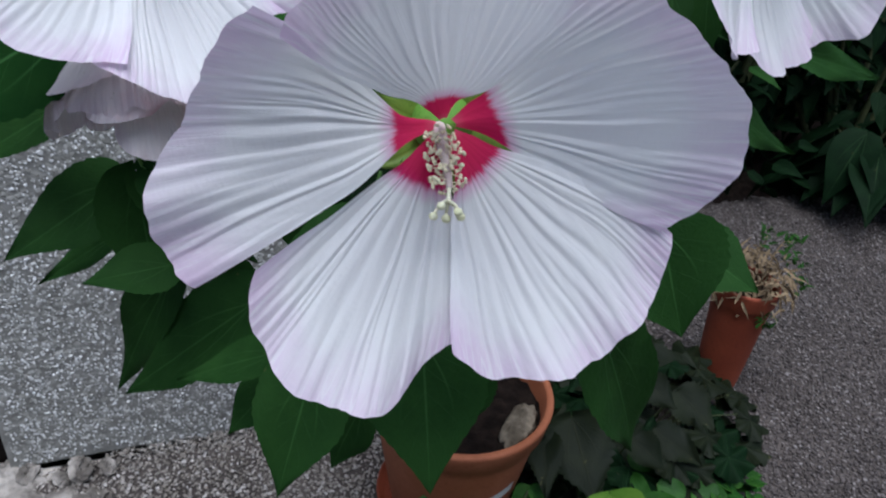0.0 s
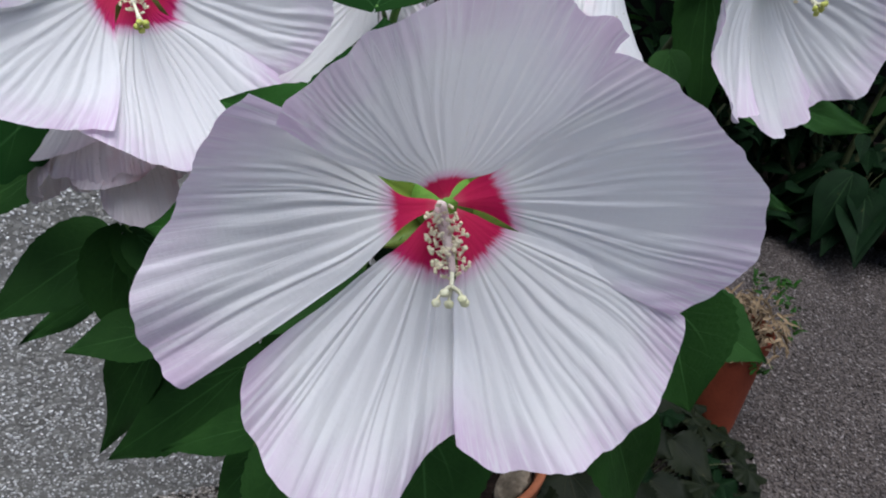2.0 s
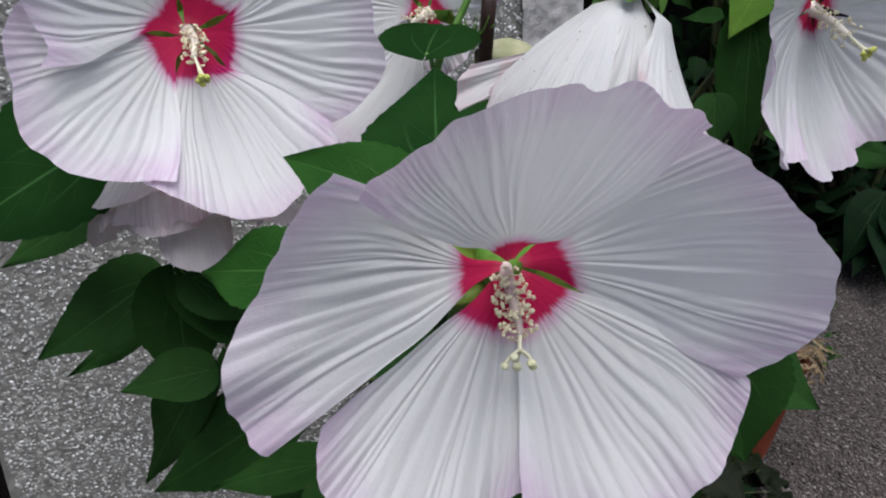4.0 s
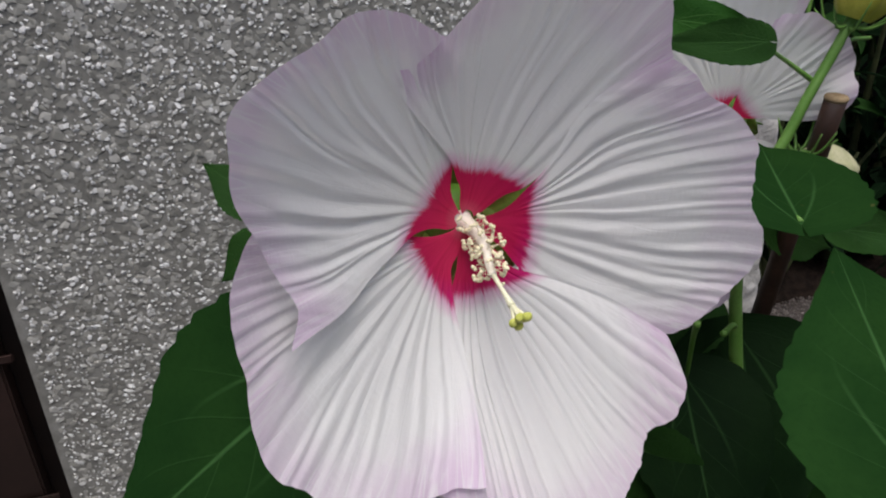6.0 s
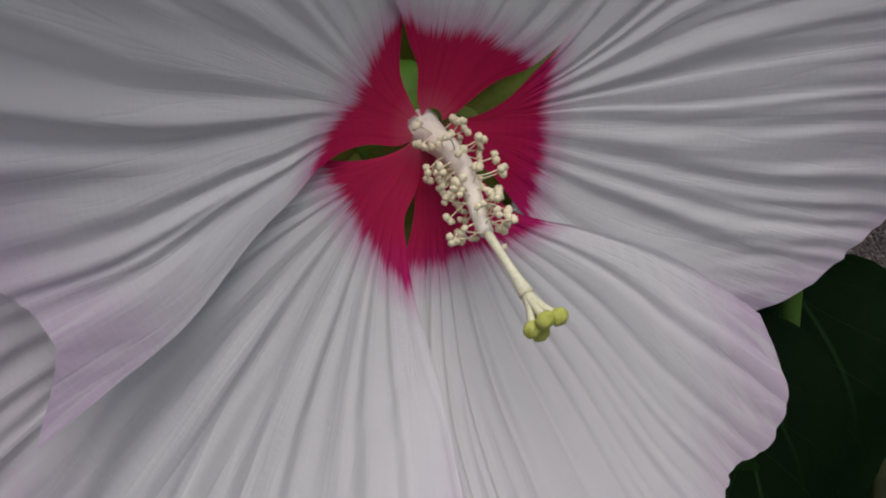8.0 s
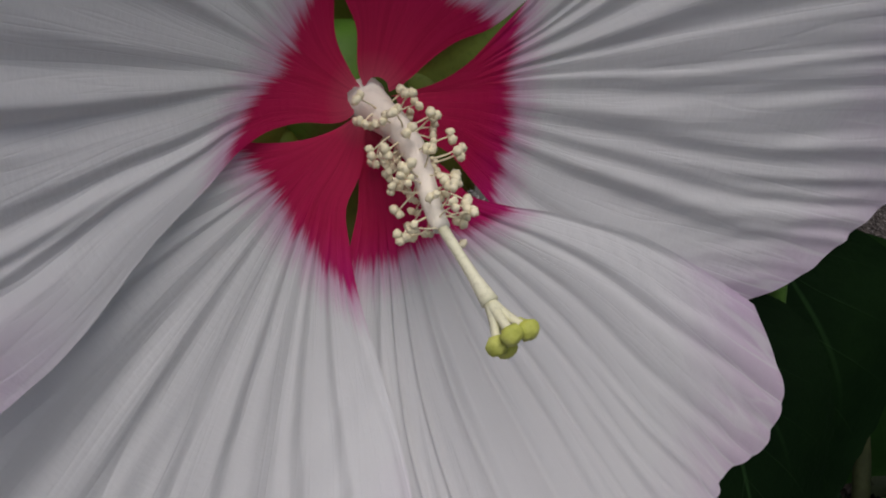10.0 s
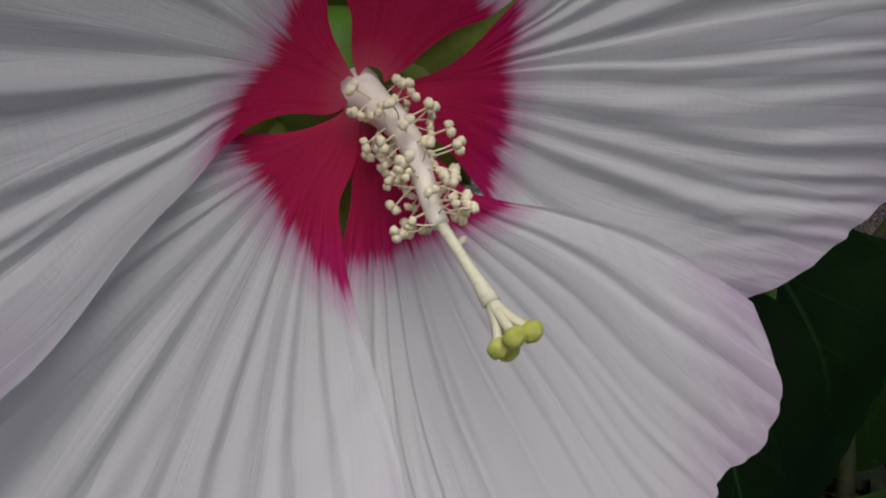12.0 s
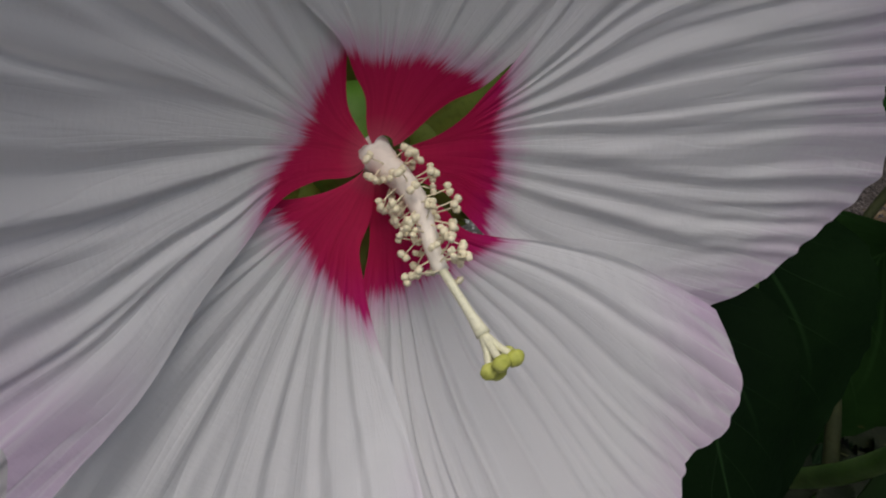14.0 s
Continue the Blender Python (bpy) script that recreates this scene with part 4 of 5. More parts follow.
# ---- pots ----
def flower_pot(at, radius, height, mat, label, with_saucer=False, fill=0.85):
    pot = thing("flower_pot", at, label, "flower pot")
    r, h = radius, height
    outer = [(r * 0.62, 0.0), (r * 0.66, 0.003), (r * 0.70, h * 0.08), (r * 0.88, h * 0.74), (r * 0.915, h * 0.84), (r * 0.945, h * 0.850), (r * 0.965, h * 0.862), (r * 0.99, h * 0.965), (r, h * 0.985), (r * 0.985, h), (r * 0.93, h), (r * 0.915, h * 0.985), (r * 0.86, h * 0.78), (r * 0.72, h * 0.3), (r * 0.6, h * 0.1), (0.001, h * 0.1)]
    part("body", mesh_of("body", *lathe([(0.001, 0.0)] + outer, 96), mat), pot)
    rng = np.random.RandomState(7)
    nu, nv = 16, 48
    verts = []
    for i in range(nu):
        for k in range(nv):
            q = i / (nu - 1) * r * 0.885
            a = 2 * math.pi * k / nv
            verts.append((q * math.cos(a), q * math.sin(a), h * fill + 0.004 * rng.uniform(-1, 1) * (0.2 + i / nu)))
    part("soil", mesh_of("soil", verts, grid_faces(nu, nv, True), soil), pot, "dark potting soil")
    return pot


main_pot = flower_pot((0.290, 0.620, 0.014), 0.115, 0.192, terracotta, "round terracotta flower pot with rolled rim standing in its saucer")
plant.location = (0.290, 0.620, 0.175)
for child in plant.children:
    child.matrix_parent_inverse = Matrix.Translation((-0.290, -0.620, -0.175))
v, f = lathe([(0.001, 0.0), (0.086, 0.0), (0.089, 0.003), (0.097, 0.022), (0.099, 0.026), (0.096, 0.027), (0.090, 0.012), (0.084, 0.0125), (0.001, 0.0125)], 96)
saucer = tagged(new("saucer", mesh_of("saucer", v, f, terracotta_dark)), "terracotta saucer under the large flower pot", "saucer")
saucer.location = (0.290, 0.620, 0.001)
# worn paper label on the pot
verts = []
for i in range(5):
    for j in range(9):
        a = radians(-84 + 22 * j / 8)
        z = 0.078 + 0.017 * i / 4
        rr = 0.115 * (0.70 + 0.18 * ((z + 0.010 * j / 8) / 0.192 - 0.08) / 0.66) + 0.0008
        verts.append((rr * math.cos(a), rr * math.sin(a), z + 0.010 * j / 8))
part("sticker", mesh_of("sticker", verts, grid_faces(5, 9), label_white), main_pot, "worn white paper sticker")

rock = ball((0, 0, 0), 0.026, (1.45, 0.66, 0.40), 16, 26, 0.16, 5)
rk = tagged(new("stone", mesh_of("stone", *rock, flint)), "rough grey-brown stone lying on the soil in the pot", "stone")
rk.location, rk.rotation_euler = (0.345, 0.562, 0.180), (0.1, -0.15, 0.75)

second_pot = flower_pot((0.820, 0.735, 0.0), 0.051, 0.205, terracotta_dark, "reddish terracotta flower pot of a half-dried plant on the gravel", fill=0.9)


def blade_leaf(length, width, mat, seed, nu=9, nv=5, droop=0.25):
    return leaf_mesh("leaf", length, width, mat, 0.2, droop, 0.02, seed, nu, nv, 0.02, 0.0)


def scatter_plant(name, at, label, category, mats, count, spread, height, size, seed, lobes=False):
    """A low plant: leaves on short stalks that rise from its base."""
    top = thing(name, at, label, category, "low plants round the flower pot")
    rng = np.random.RandomState(seed)
    kinds = []
    for k in range(6):
        mat = mats[k % len(mats)]
        kinds.append(lobed_leaf(size, mat, seed + k) if lobes else leaf_mesh("leaf", size * rng.uniform(0.8, 1.2), size * rng.uniform(0.6, 0.8), mat, 0.12, 0.2, 0.03, seed + k, 16, 11, 0.1, 0.03))
    for k in range(count):
        a, q = rng.uniform(0, 6.283), math.sqrt(rng.uniform(0, 1))
        p = Vector((spread[0] * q * math.cos(a), spread[1] * q * math.sin(a), height * rng.uniform(0.35, 1.0) * (1 - 0.45 * q)))
        turn = a + rng.uniform(-0.7, 0.7)
        m = Matrix.LocRotScale(p, Euler((rng.uniform(-0.35, 0.35), rng.uniform(-0.1, 0.7), turn)), Vector((1, 1, 1)) * rng.uniform(0.65, 1.15))
        part("leaf", kinds[k % 6], top, m=m)
        if k % 3 == 0:
            v, f = tube([(p.x * 0.2, p.y * 0.2, 0.0), (p.x * 0.55, p.y * 0.55, p.z * 0.7), tuple(p)], (0.0012, 0.0009), 6, 5)
            part("stalk", mesh_of("stalk", v, f, stem_woody), top)
    return top


def lobed_leaf(size, mat, seed):
    """A rounded leaf with shallow lobes and a crinkled face."""
    rng = np.random.RandomState(seed)
    nu, nv = 9, 40
    verts, uv = [], []
    for i in range(nu):
        u = i / (nu - 1)
        for k in range(nv):
            a = 2 * math.pi * k / nv
            lob = 1 + 0.10 * math.cos(7 * a) + 0.05 * math.cos(17 * a + seed)
            notch = 1 - 0.5 * math.exp(-((a - math.pi) / 0.3) ** 2)
            r = size * 0.55 * u * lob * notch
            z = 0.10 * size * u * math.cos(7 * a) * u + 0.05 * size * math.sin(3 * a + seed) * u - 0.12 * size * u * u
            verts.append((size * 0.4 + r * math.cos(a), r * math.sin(a), z))
            uv.append((0.5 + 0.5 * u * math.sin(a * 3.5), 0.5 + 0.5 * u * math.cos(a)))
    return mesh_of("leaf", verts, grid_faces(nu, nv, True), mat, True, {"blade": uv})


scatter_plant("bronze_foliage_plant", (0.60, 0.655, 0.0), "low plant with dark bronze-green lobed leaves beside the pot", "plant", (leaf_bronze, leaf_bronze, leaf_hedge_shaded), 120, (0.16, 0.13), 0.16, 0.062, 90, True)
scatter_plant("bronze_foliage_plant", (0.455, 0.545, 0.0), "dark lobed plant close to the flower pot", "plant", (leaf_bronze, leaf_hedge_shaded), 34, (0.055, 0.06), 0.14, 0.075, 96, True)
scatter_plant("ground_cover_plant", (0.57, 0.505, 0.0), "low ground cover of small fresh green leaves beside the gravel", "plant", (leaf_low, leaf_low, leaf_light), 130, (0.13, 0.065), 0.09, 0.036, 110)
scatter_plant("ground_cover_plant", (0.41, 0.455, 0.0), "round fresh green leaves at the pot's foot", "plant", (leaf_low, leaf_light), 50, (0.07, 0.045), 0.10, 0.05, 120)
scatter_plant("ground_cover_plant", (0.27, 0.475, 0.0), "patch of round green leaves before the saucer", "plant", (leaf_low, leaf_light), 40, (0.10, 0.035), 0.10, 0.05, 130)


def low_leaf(parent, base, tip, width, face, mat, seed, wavy=0.02, tooth=0.0, round_tip=True):
    """A leaf of a low plant from base to tip, with a stalk down to the plant's foot."""
    b, t, n = Vector(base), Vector(tip), Vector(face)
    x = (t - b).normalized()
    z = (n - x * n.dot(x)).normalized()
    m = Matrix((x, z.cross(x), z)).transposed().to_4x4()
    m.translation = b
    me = round_leaf((t - b).length, width, mat, seed, wavy) if round_tip else leaf_mesh("leaf", (t - b).length, width, mat, 0.1, 0.12, wavy, seed, 40, 17, 0.04, tooth)
    ob = part("leaf", me, parent)
    ob.matrix_world = m
    ob.matrix_parent_inverse = Matrix.Translation(-parent.location)
    c = parent.location
    v, f = tube([(c.x + (b.x - c.x) * 0.3 - c.x, c.y + (b.y - c.y) * 0.3 - c.y, 0.0), ((b.x - c.x) * 0.7, (b.y - c.y) * 0.7, b.z * 0.6), tuple(b - c)], (0.0014, 0.0011), 7, 6)
    part("stalk", mesh_of("stalk", v, f, stem_woody), parent)


def round_leaf(length, width, mat, seed, wavy):
    """A spoon-shaped leaf with a rounded end and a dished, glossy face."""
    rng = np.random.RandomState(seed)
    ph = rng.uniform(0, 6.28, 3)
    verts, uv = [], []
    nu, nv = 22, 13
    for i in range(nu):
        u = i / (nu - 1)
        half = 0.5 * width * (1 - abs(2 * min(1.0, 0.04 + 0.96 * u) - 1.08) ** 2.6) ** 0.6 if u < 1 else 0.02 * width
        for j in range(nv):
            v = 2 * j / (nv - 1) - 1
            z = 0.22 * half * v * v - 0.10 * length * u * u + wavy * length * (math.sin(8 * u + ph[0]) * abs(v) ** 2 + 0.5 * math.sin(13 * u + 4 * v + ph[1]) * v * v)
            verts.append((length * u, v * half, z))
            uv.append((0.5 * v + 0.5, u))
    return mesh_of("leaf", verts, grid_faces(nu, nv), mat, True, {"blade": uv})


ROUND_LEAVES = (
    ((0.273, 0.544, 0.100), (0.205, 0.523, 0.100), 0.049, (0.10, -0.31, 0.95), leaf_low),
    ((0.293, 0.521, 0.110), (0.232, 0.472, 0.110), 0.056, (0.11, -0.14, 0.98), leaf_low),
    ((0.295, 0.502, 0.120), (0.289, 0.447, 0.120), 0.038, (-0.18, 0.02, 0.98), leaf_low),
    ((0.356, 0.517, 0.100), (0.337, 0.535, 0.100), 0.028, (-0.29, -0.31, 0.90), leaf_low),
    ((0.348, 0.523, 0.100), (0.341, 0.465, 0.100), 0.034, (-0.21, 0.02, 0.98), leaf_low),
    ((0.369, 0.515, 0.090), (0.322, 0.495, 0.090), 0.031, (0.10, -0.23, 0.97), leaf_low),
    ((0.350, 0.523, 0.110), (0.372, 0.517, 0.100), 0.024, (0.22, -0.55, 0.81), leaf_low),
    ((0.290, 0.464, 0.120), (0.328, 0.437, 0.120), 0.032, (-0.23, -0.33, 0.92), leaf_low),
)
SPREADING_LEAVES = (
    ((0.512, 0.551, 0.090), (0.545, 0.535, 0.090), 0.031, (-0.20, -0.42, 0.89), leaf_low),
    ((0.505, 0.498, 0.080), (0.524, 0.421, 0.080), 0.054, (-0.39, -0.10, 0.91), leaf_low),
    ((0.534, 0.509, 0.080), (0.561, 0.483, 0.080), 0.030, (-0.33, -0.34, 0.88), leaf_low),
    ((0.589, 0.502, 0.060), (0.618, 0.465, 0.060), 0.042, (-0.37, -0.29, 0.88), leaf_low),
    ((0.632, 0.532, 0.060), (0.678, 0.497, 0.050), 0.027, (-0.18, -0.49, 0.85), leaf_low),
    ((0.650, 0.543, 0.060), (0.687, 0.533, 0.060), 0.024, (-0.11, -0.41, 0.90), leaf_low),
    ((0.510, 0.536, 0.080), (0.494, 0.473, 0.080), 0.033, (-0.24, 0.06, 0.97), leaf_low),
    ((0.572, 0.477, 0.060), (0.554, 0.419, 0.060), 0.033, (-0.26, 0.08, 0.96), leaf_low),
)
DARK_LEAVES = (
    ((0.430, 0.577, 0.160), (0.415, 0.467, 0.130), 0.088, (-0.27, -0.22, 0.94), leaf_bronze),
    ((0.389, 0.572, 0.150), (0.357, 0.496, 0.130), 0.045, (-0.18, -0.18, 0.97), leaf_bronze),
    ((0.556, 0.564, 0.120), (0.600, 0.504, 0.100), 0.053, (-0.27, -0.48, 0.83), leaf_bronze),
    ((0.629, 0.620, 0.120), (0.657, 0.553, 0.100), 0.061, (-0.37, -0.40, 0.84), leaf_bronze),
    ((0.598, 0.681, 0.140), (0.683, 0.646, 0.130), 0.050, (-0.12, -0.53, 0.84), leaf_bronze),
    ((0.576, 0.636, 0.140), (0.601, 0.581, 0.130), 0.048, (-0.39, -0.33, 0.86), leaf_bronze),
    ((0.510, 0.550, 0.130), (0.537, 0.501, 0.110), 0.044, (-0.27, -0.49, 0.83), leaf_bronze),
)
green_low = thing("ground_cover_plant", (0.30, 0.500, 0.0), "round glossy green leaves in front of the flower pot's foot", "plant", "low plants round the flower pot")
for k, row in enumerate(ROUND_LEAVES):
    low_leaf(green_low, *row, 500 + k)
green_side = thing("ground_cover_plant", (0.58, 0.520, 0.0), "spreading low plant with spoon-shaped green leaves", "plant", "low plants round the flower pot")
for k, row in enumerate(SPREADING_LEAVES):
    low_leaf(green_side, *row, 520 + k)
dark_low = thing("bronze_foliage_plant", (0.50, 0.600, 0.0), "low plant with large dark bronze wavy leaves behind the pot", "plant", "low plants round the flower pot")
for k, row in enumerate(DARK_LEAVES):
    low_leaf(dark_low, *row, 540 + k, 0.06, 0.13, False)
yellow = thing("hosta_plant", (0.43, 0.485, 0.0), "single broad crinkled yellow-green leaf among darker foliage", "plant")
low_leaf(yellow, *((0.432, 0.477, 0.130), (0.416, 0.404, 0.130), 0.072, (-0.24, 0.05, 0.97), leaf_pale), 560, 0.06, 0.03, False)

# half-dried plant in the second pot
dry = thing("dried_plant", (0.828, 0.735, 0.188), "half-dried straw-coloured plant with a few green shoots in the pot", "plant")
rng = np.random.RandomState(17)
straw_leaf = [blade_leaf(0.030 * rng.uniform(0.7, 1.3), 0.0050, straw, s) for s in range(4)]
green_leaf = [blade_leaf(0.017, 0.006, leaf_low, 20 + s) for s in range(3)]
for k in range(298):
    a, q = rng.uniform(0, 6.283), math.sqrt(rng.uniform(0, 1)) * 0.068
    p = Vector((q * math.cos(a), q * math.sin(a), rng.uniform(0.0, 0.085) * (1.1 - q / 0.1)))
    if q > 0.06:
        p.z -= rng.uniform(0, 0.03)
    part("dry_leaf", straw_leaf[k % 4], dry, m=Matrix.LocRotScale(p, Euler((rng.uniform(-1, 1), rng.uniform(-0.9, 0.9), rng.uniform(0, 6.28))), None))
SHOOTS = ((0.040, -0.010, 0.078), (0.072, 0.012, 0.072), (0.100, -0.010, -0.005), (0.095, 0.015, 0.025), (-0.012, -0.054, -0.020), (0.020, 0.020, 0.085))
for k in range(84):
    p = Vector(SHOOTS[k % 6]) + Vector(rng.normal(0, 0.0085, 3))
    part("green_shoot", green_leaf[k % 3], dry, m=Matrix.LocRotScale(p, Euler((rng.uniform(-1, 1), rng.uniform(-1.2, 0.2), rng.uniform(0, 6.28))), None))
for k, (x, y, z) in enumerate(SHOOTS):
    v, f = tube([(x * 0.3, y * 0.3, 0.0), (x * 0.55, y * 0.6, max(z, 0.02) * 0.75 + 0.02), (x, y, z)], (0.0012, 0.0009, 0.0006), 9, 5, 0.1, k)
    part("shoot_stalk", mesh_of("shoot_stalk", v, f, straw), dry)


# ---- setting ----
def box(x0, x1, y0, y1, z0, z1, bevel=0.002):
    bm = bmesh.new()
    bmesh.ops.create_cube(bm, size=1, matrix=Matrix.LocRotScale(((x0 + x1) / 2, (y0 + y1) / 2, (z0 + z1) / 2), None, (x1 - x0, y1 - y0, z1 - z0)))
    bmesh.ops.bevel(bm, geom=bm.edges[:], offset=bevel, segments=2, affect="EDGES")
    return bm


WALL_Y = 0.815
# wall with a broken edge at its end
nz = 44
edge = [(0.450 - 0.14 * (k / (nz - 1) * 1.75 - 0.69) + 0.007 * noise.noise((0.0, 0.0, k * 0.55)) + 0.004 * noise.noise((3.0, 0.0, k * 1.9)), k / (nz - 1) * 1.75 - 0.04) for k in range(nz)]
verts = []
for k, (x, z) in enumerate(edge):
    if k == 0:
        z = 0.012
    verts += [(-0.264, WALL_Y + 0.004, z), (x - 0.012, WALL_Y + 0.004, z), (x, WALL_Y + 0.014, z), (x + 0.004, WALL_Y + 0.20, z), (-0.264, WALL_Y + 0.20, z)]
faces = [(k * 5 + j, k * 5 + j + 1, k * 5 + 5 + j + 1, k * 5 + 5 + j) for k in range(nz - 1) for j in range(4)]
faces += [(k * 5 + 4, k * 5, k * 5 + 5, k * 5 + 9) for k in range(nz - 1)] + [tuple(range(4, -1, -1)), tuple(range(nz * 5 - 5, nz * 5))]
# recessed base in soil black, which paints the shadow of the gap
base = box(-0.264, 0.50, WALL_Y + 0.030, WALL_Y + 0.19, -0.05, 0.010, 0.002)
base_mesh = bpy.data.meshes.new("wall_base")
base.to_mesh(base_mesh)
base.free()
base_mesh.materials.append(soil)
tagged(new("wall_base", base_mesh), "recessed wall base coloured near-black for the shadowed gap below the broken render", "wall", kind="structure")
wall = tagged(new("wall_north", mesh_of("wall_north", verts, faces, mortar, False)), "grey pebbledash house wall with pale stone chips", "wall", kind="structure")

ROCKS = []
for s in range(8):
    rng = np.random.RandomState(300 + s)
    d = rng.normal(size=(9, 3))
    d /= np.linalg.norm(d, axis=1)[:, None]
    bm = bmesh.new()
    for p in d * rng.uniform(0.75, 1.1, (9, 1)):
        bm.verts.new(p)
    hull = bmesh.ops.convex_hull(bm, input=bm.verts)
    loose = [g for g in bm.verts if not g.link_faces]
    bmesh.ops.delete(bm, geom=loose, context="VERTS")
    bm.verts.index_update()
    ROCKS.append((np.array([v.co[:] for v in bm.verts]), np.array([[v.index for v in f.verts] for f in bm.faces])))
    bm.free()


def chips(name, places, sizes, flat_axis, mat, seed, parent, label, flat=0.45, sharp=False):
    """Angular chippings at the given places, as one mesh."""
    rng = np.random.RandomState(seed)
    n = len(places)
    V, F, base = [], [], 0
    which = rng.randint(0, len(ROCKS), n)
    for k, (rv, rf) in enumerate(ROCKS):
        idx = np.where(which == k)[0]
        if not len(idx):
            continue
        a = rng.uniform(0, 2 * math.pi, len(idx))
        stretch = rng.uniform(0.65, 1.3, (len(idx), 3))
        p = rv[None] * stretch[:, None]
        c, s = np.cos(a)[:, None], np.sin(a)[:, None]
        i, j = [q for q in range(3) if q != flat_axis]
        q = p.copy()
        q[:, :, i] = c * p[:, :, i] - s * p[:, :, j]
        q[:, :, j] = s * p[:, :, i] + c * p[:, :, j]
        q[:, :, flat_axis] *= flat
        q = q * sizes[idx][:, None, None] + places[idx][:, None]
        V.append(q.reshape(-1, 3))
        F.append((rf[None] + (base + np.arange(len(idx)) * len(rv))[:, None, None]).reshape(-1, 3))
        base += len(idx) * len(rv)
    V, F = np.concatenate(V), np.concatenate(F)
    me = bpy.data.meshes.new(name)
    me.vertices.add(len(V))
    me.vertices.foreach_set("co", V.astype(np.float32).ravel())
    me.loops.add(len(F) * 3)
    me.loops.foreach_set("vertex_index", F.astype(np.int32).ravel())
    me.polygons.add(len(F))
    me.polygons.foreach_set("loop_start", np.arange(0, len(F) * 3, 3, dtype=np.int32))
    me.update(calc_edges=True)
    if sharp:
        me.shade_flat()
    me.materials.append(mat)
    ob = part(name, me, parent, label, kind="stuff")
    return ob


def wall_places(step, depth, seed):
    """Places strewn over the face of the wall, above the foot from which the render has come away."""
    rng = np.random.RandomState(seed)
    gx, gz = np.meshgrid(np.arange(-0.262, 0.500, step), np.arange(0.004, 1.12, step))
    P = np.stack([gx.ravel(), np.full(gx.size, WALL_Y), gz.ravel()], 1)
    P[:, 0] += rng.uniform(-0.5, 0.5, len(P)) * step
    P[:, 2] += rng.uniform(-0.5, 0.5, len(P)) * step
    P[:, 1] += rng.uniform(depth[0], depth[1], len(P))
    foot = np.array([0.014 + 0.022 * noise.noise((x * 9, 0, 0)) + 0.008 * noise.noise((x * 40, 0, 3)) if x < -0.04 else 0.0 for x in P[:, 0]])
    return P[(P[:, 0] > -0.257) & (P[:, 2] > foot) & (P[:, 0] < 0.372 - 0.14 * (P[:, 2] - 0.65) + 0.010 * np.sin(P[:, 2] * 23))]


# broad grey stones bedded flat in the render, and small pale chips strewn over them in loose clusters
rng = np.random.RandomState(5)
P = wall_places(0.0062, (0.0037, 0.0042), 5)
chips("pebbledash", P, rng.uniform(0.0028, 0.0056, len(P)), 1, wall_stones, 6, wall, "flat grey pebbles", 0.17, True)
P = wall_places(0.0043, (0.0032, 0.0037), 15)
cluster = np.array([noise.noise((x * 55, 0, z * 55)) + 0.5 * noise.noise((x * 140, 4, z * 140)) for x, _, z in P])
P = P[rng.uniform(-0.75, 0.75, len(P)) < cluster + 0.13]
chips("pebbledash", P, 0.0010 + 0.0021 * rng.uniform(0, 1, len(P)) ** 1.6, 1, wall_chips, 16, wall, "small pale stone chips", 0.32, True)

# rough end of the wall, where the render is pale and smooth
nu, nv = 300, 34
verts = []
for i in range(nu):
    z = 0.012 + 1.65 * i / (nu - 1)
    for j in range(nv):
        x = 0.366 - 0.14 * (z - 0.65) + (0.082 + 0.007 * noise.noise((0.0, 0.0, z * 14)) + 0.004 * noise.noise((3.0, 0.0, z * 48))) * j / (nv - 1)
        y = WALL_Y - 0.003 + 0.0026 * noise.noise((x * 60, 0, z * 60)) + 0.0018 * noise.noise((x * 170, 2, z * 170)) + 0.020 * max(0, (j - nv + 4) / 4) ** 2
        verts.append((x, y, z))
part("render_edge", mesh_of("render_edge", verts, grid_faces(nu, nv), plaster_end), wall, "pale rough render at the wall's end")

# ground
gnd = bpy.data.meshes.new("ground")
S = 120.0
gnd.from_pydata([(-S, -S, -0.002), (S, -S, -0.002), (S, S, -0.002), (-S, S, -0.002)], [], [(0, 1, 2, 3)])
gnd.materials.append(earth)
ground = tagged(new("ground", gnd), "grey-brown gravelled ground", "ground", kind="structure")
step = 0.0056
gx, gy = np.meshgrid(np.arange(-0.42, 1.75, step), np.arange(0.34, 1.45, step))
P = np.stack([gx.ravel(), gy.ravel(), np.zeros(gx.size)], 1)
P[:, :2] += rng.uniform(-0.5, 0.5, (len(P), 2)) * step
P = P[~((P[:, 0] < 0.53) & (P[:, 1] > WALL_Y))]
P = P[np.hypot(P[:, 0] - 0.290, P[:, 1] - 0.620) > 0.10]
P[:, 2] += rng.uniform(-0.0015, 0.001, len(P))
sizes = rng.uniform(0.0024, 0.0046, len(P))
left = P[:, 0] + 0.12 * np.sin(P[:, 1] * 7) < 0.30
chips("gravel", P[~left], sizes[~left], 2, ground_chips, 8, ground, "fine grey-brown gravel")
chips("gravel", P[left], sizes[left], 2, pale_chips, 9, ground, "fine pale gravel near the wall")

# gravel heaped against the foot of the wall
n = 3200
P = np.stack([rng.uniform(-0.15, 0.47, n), WALL_Y + 0.028 - rng.uniform(0, 1, n) ** 1.5 * 0.040, np.zeros(n)], 1)
P[:, 2] = 0.018 * np.clip((P[:, 1] - WALL_Y + 0.012) / 0.03, 0, 1) + rng.uniform(-0.002, 0.002, n)
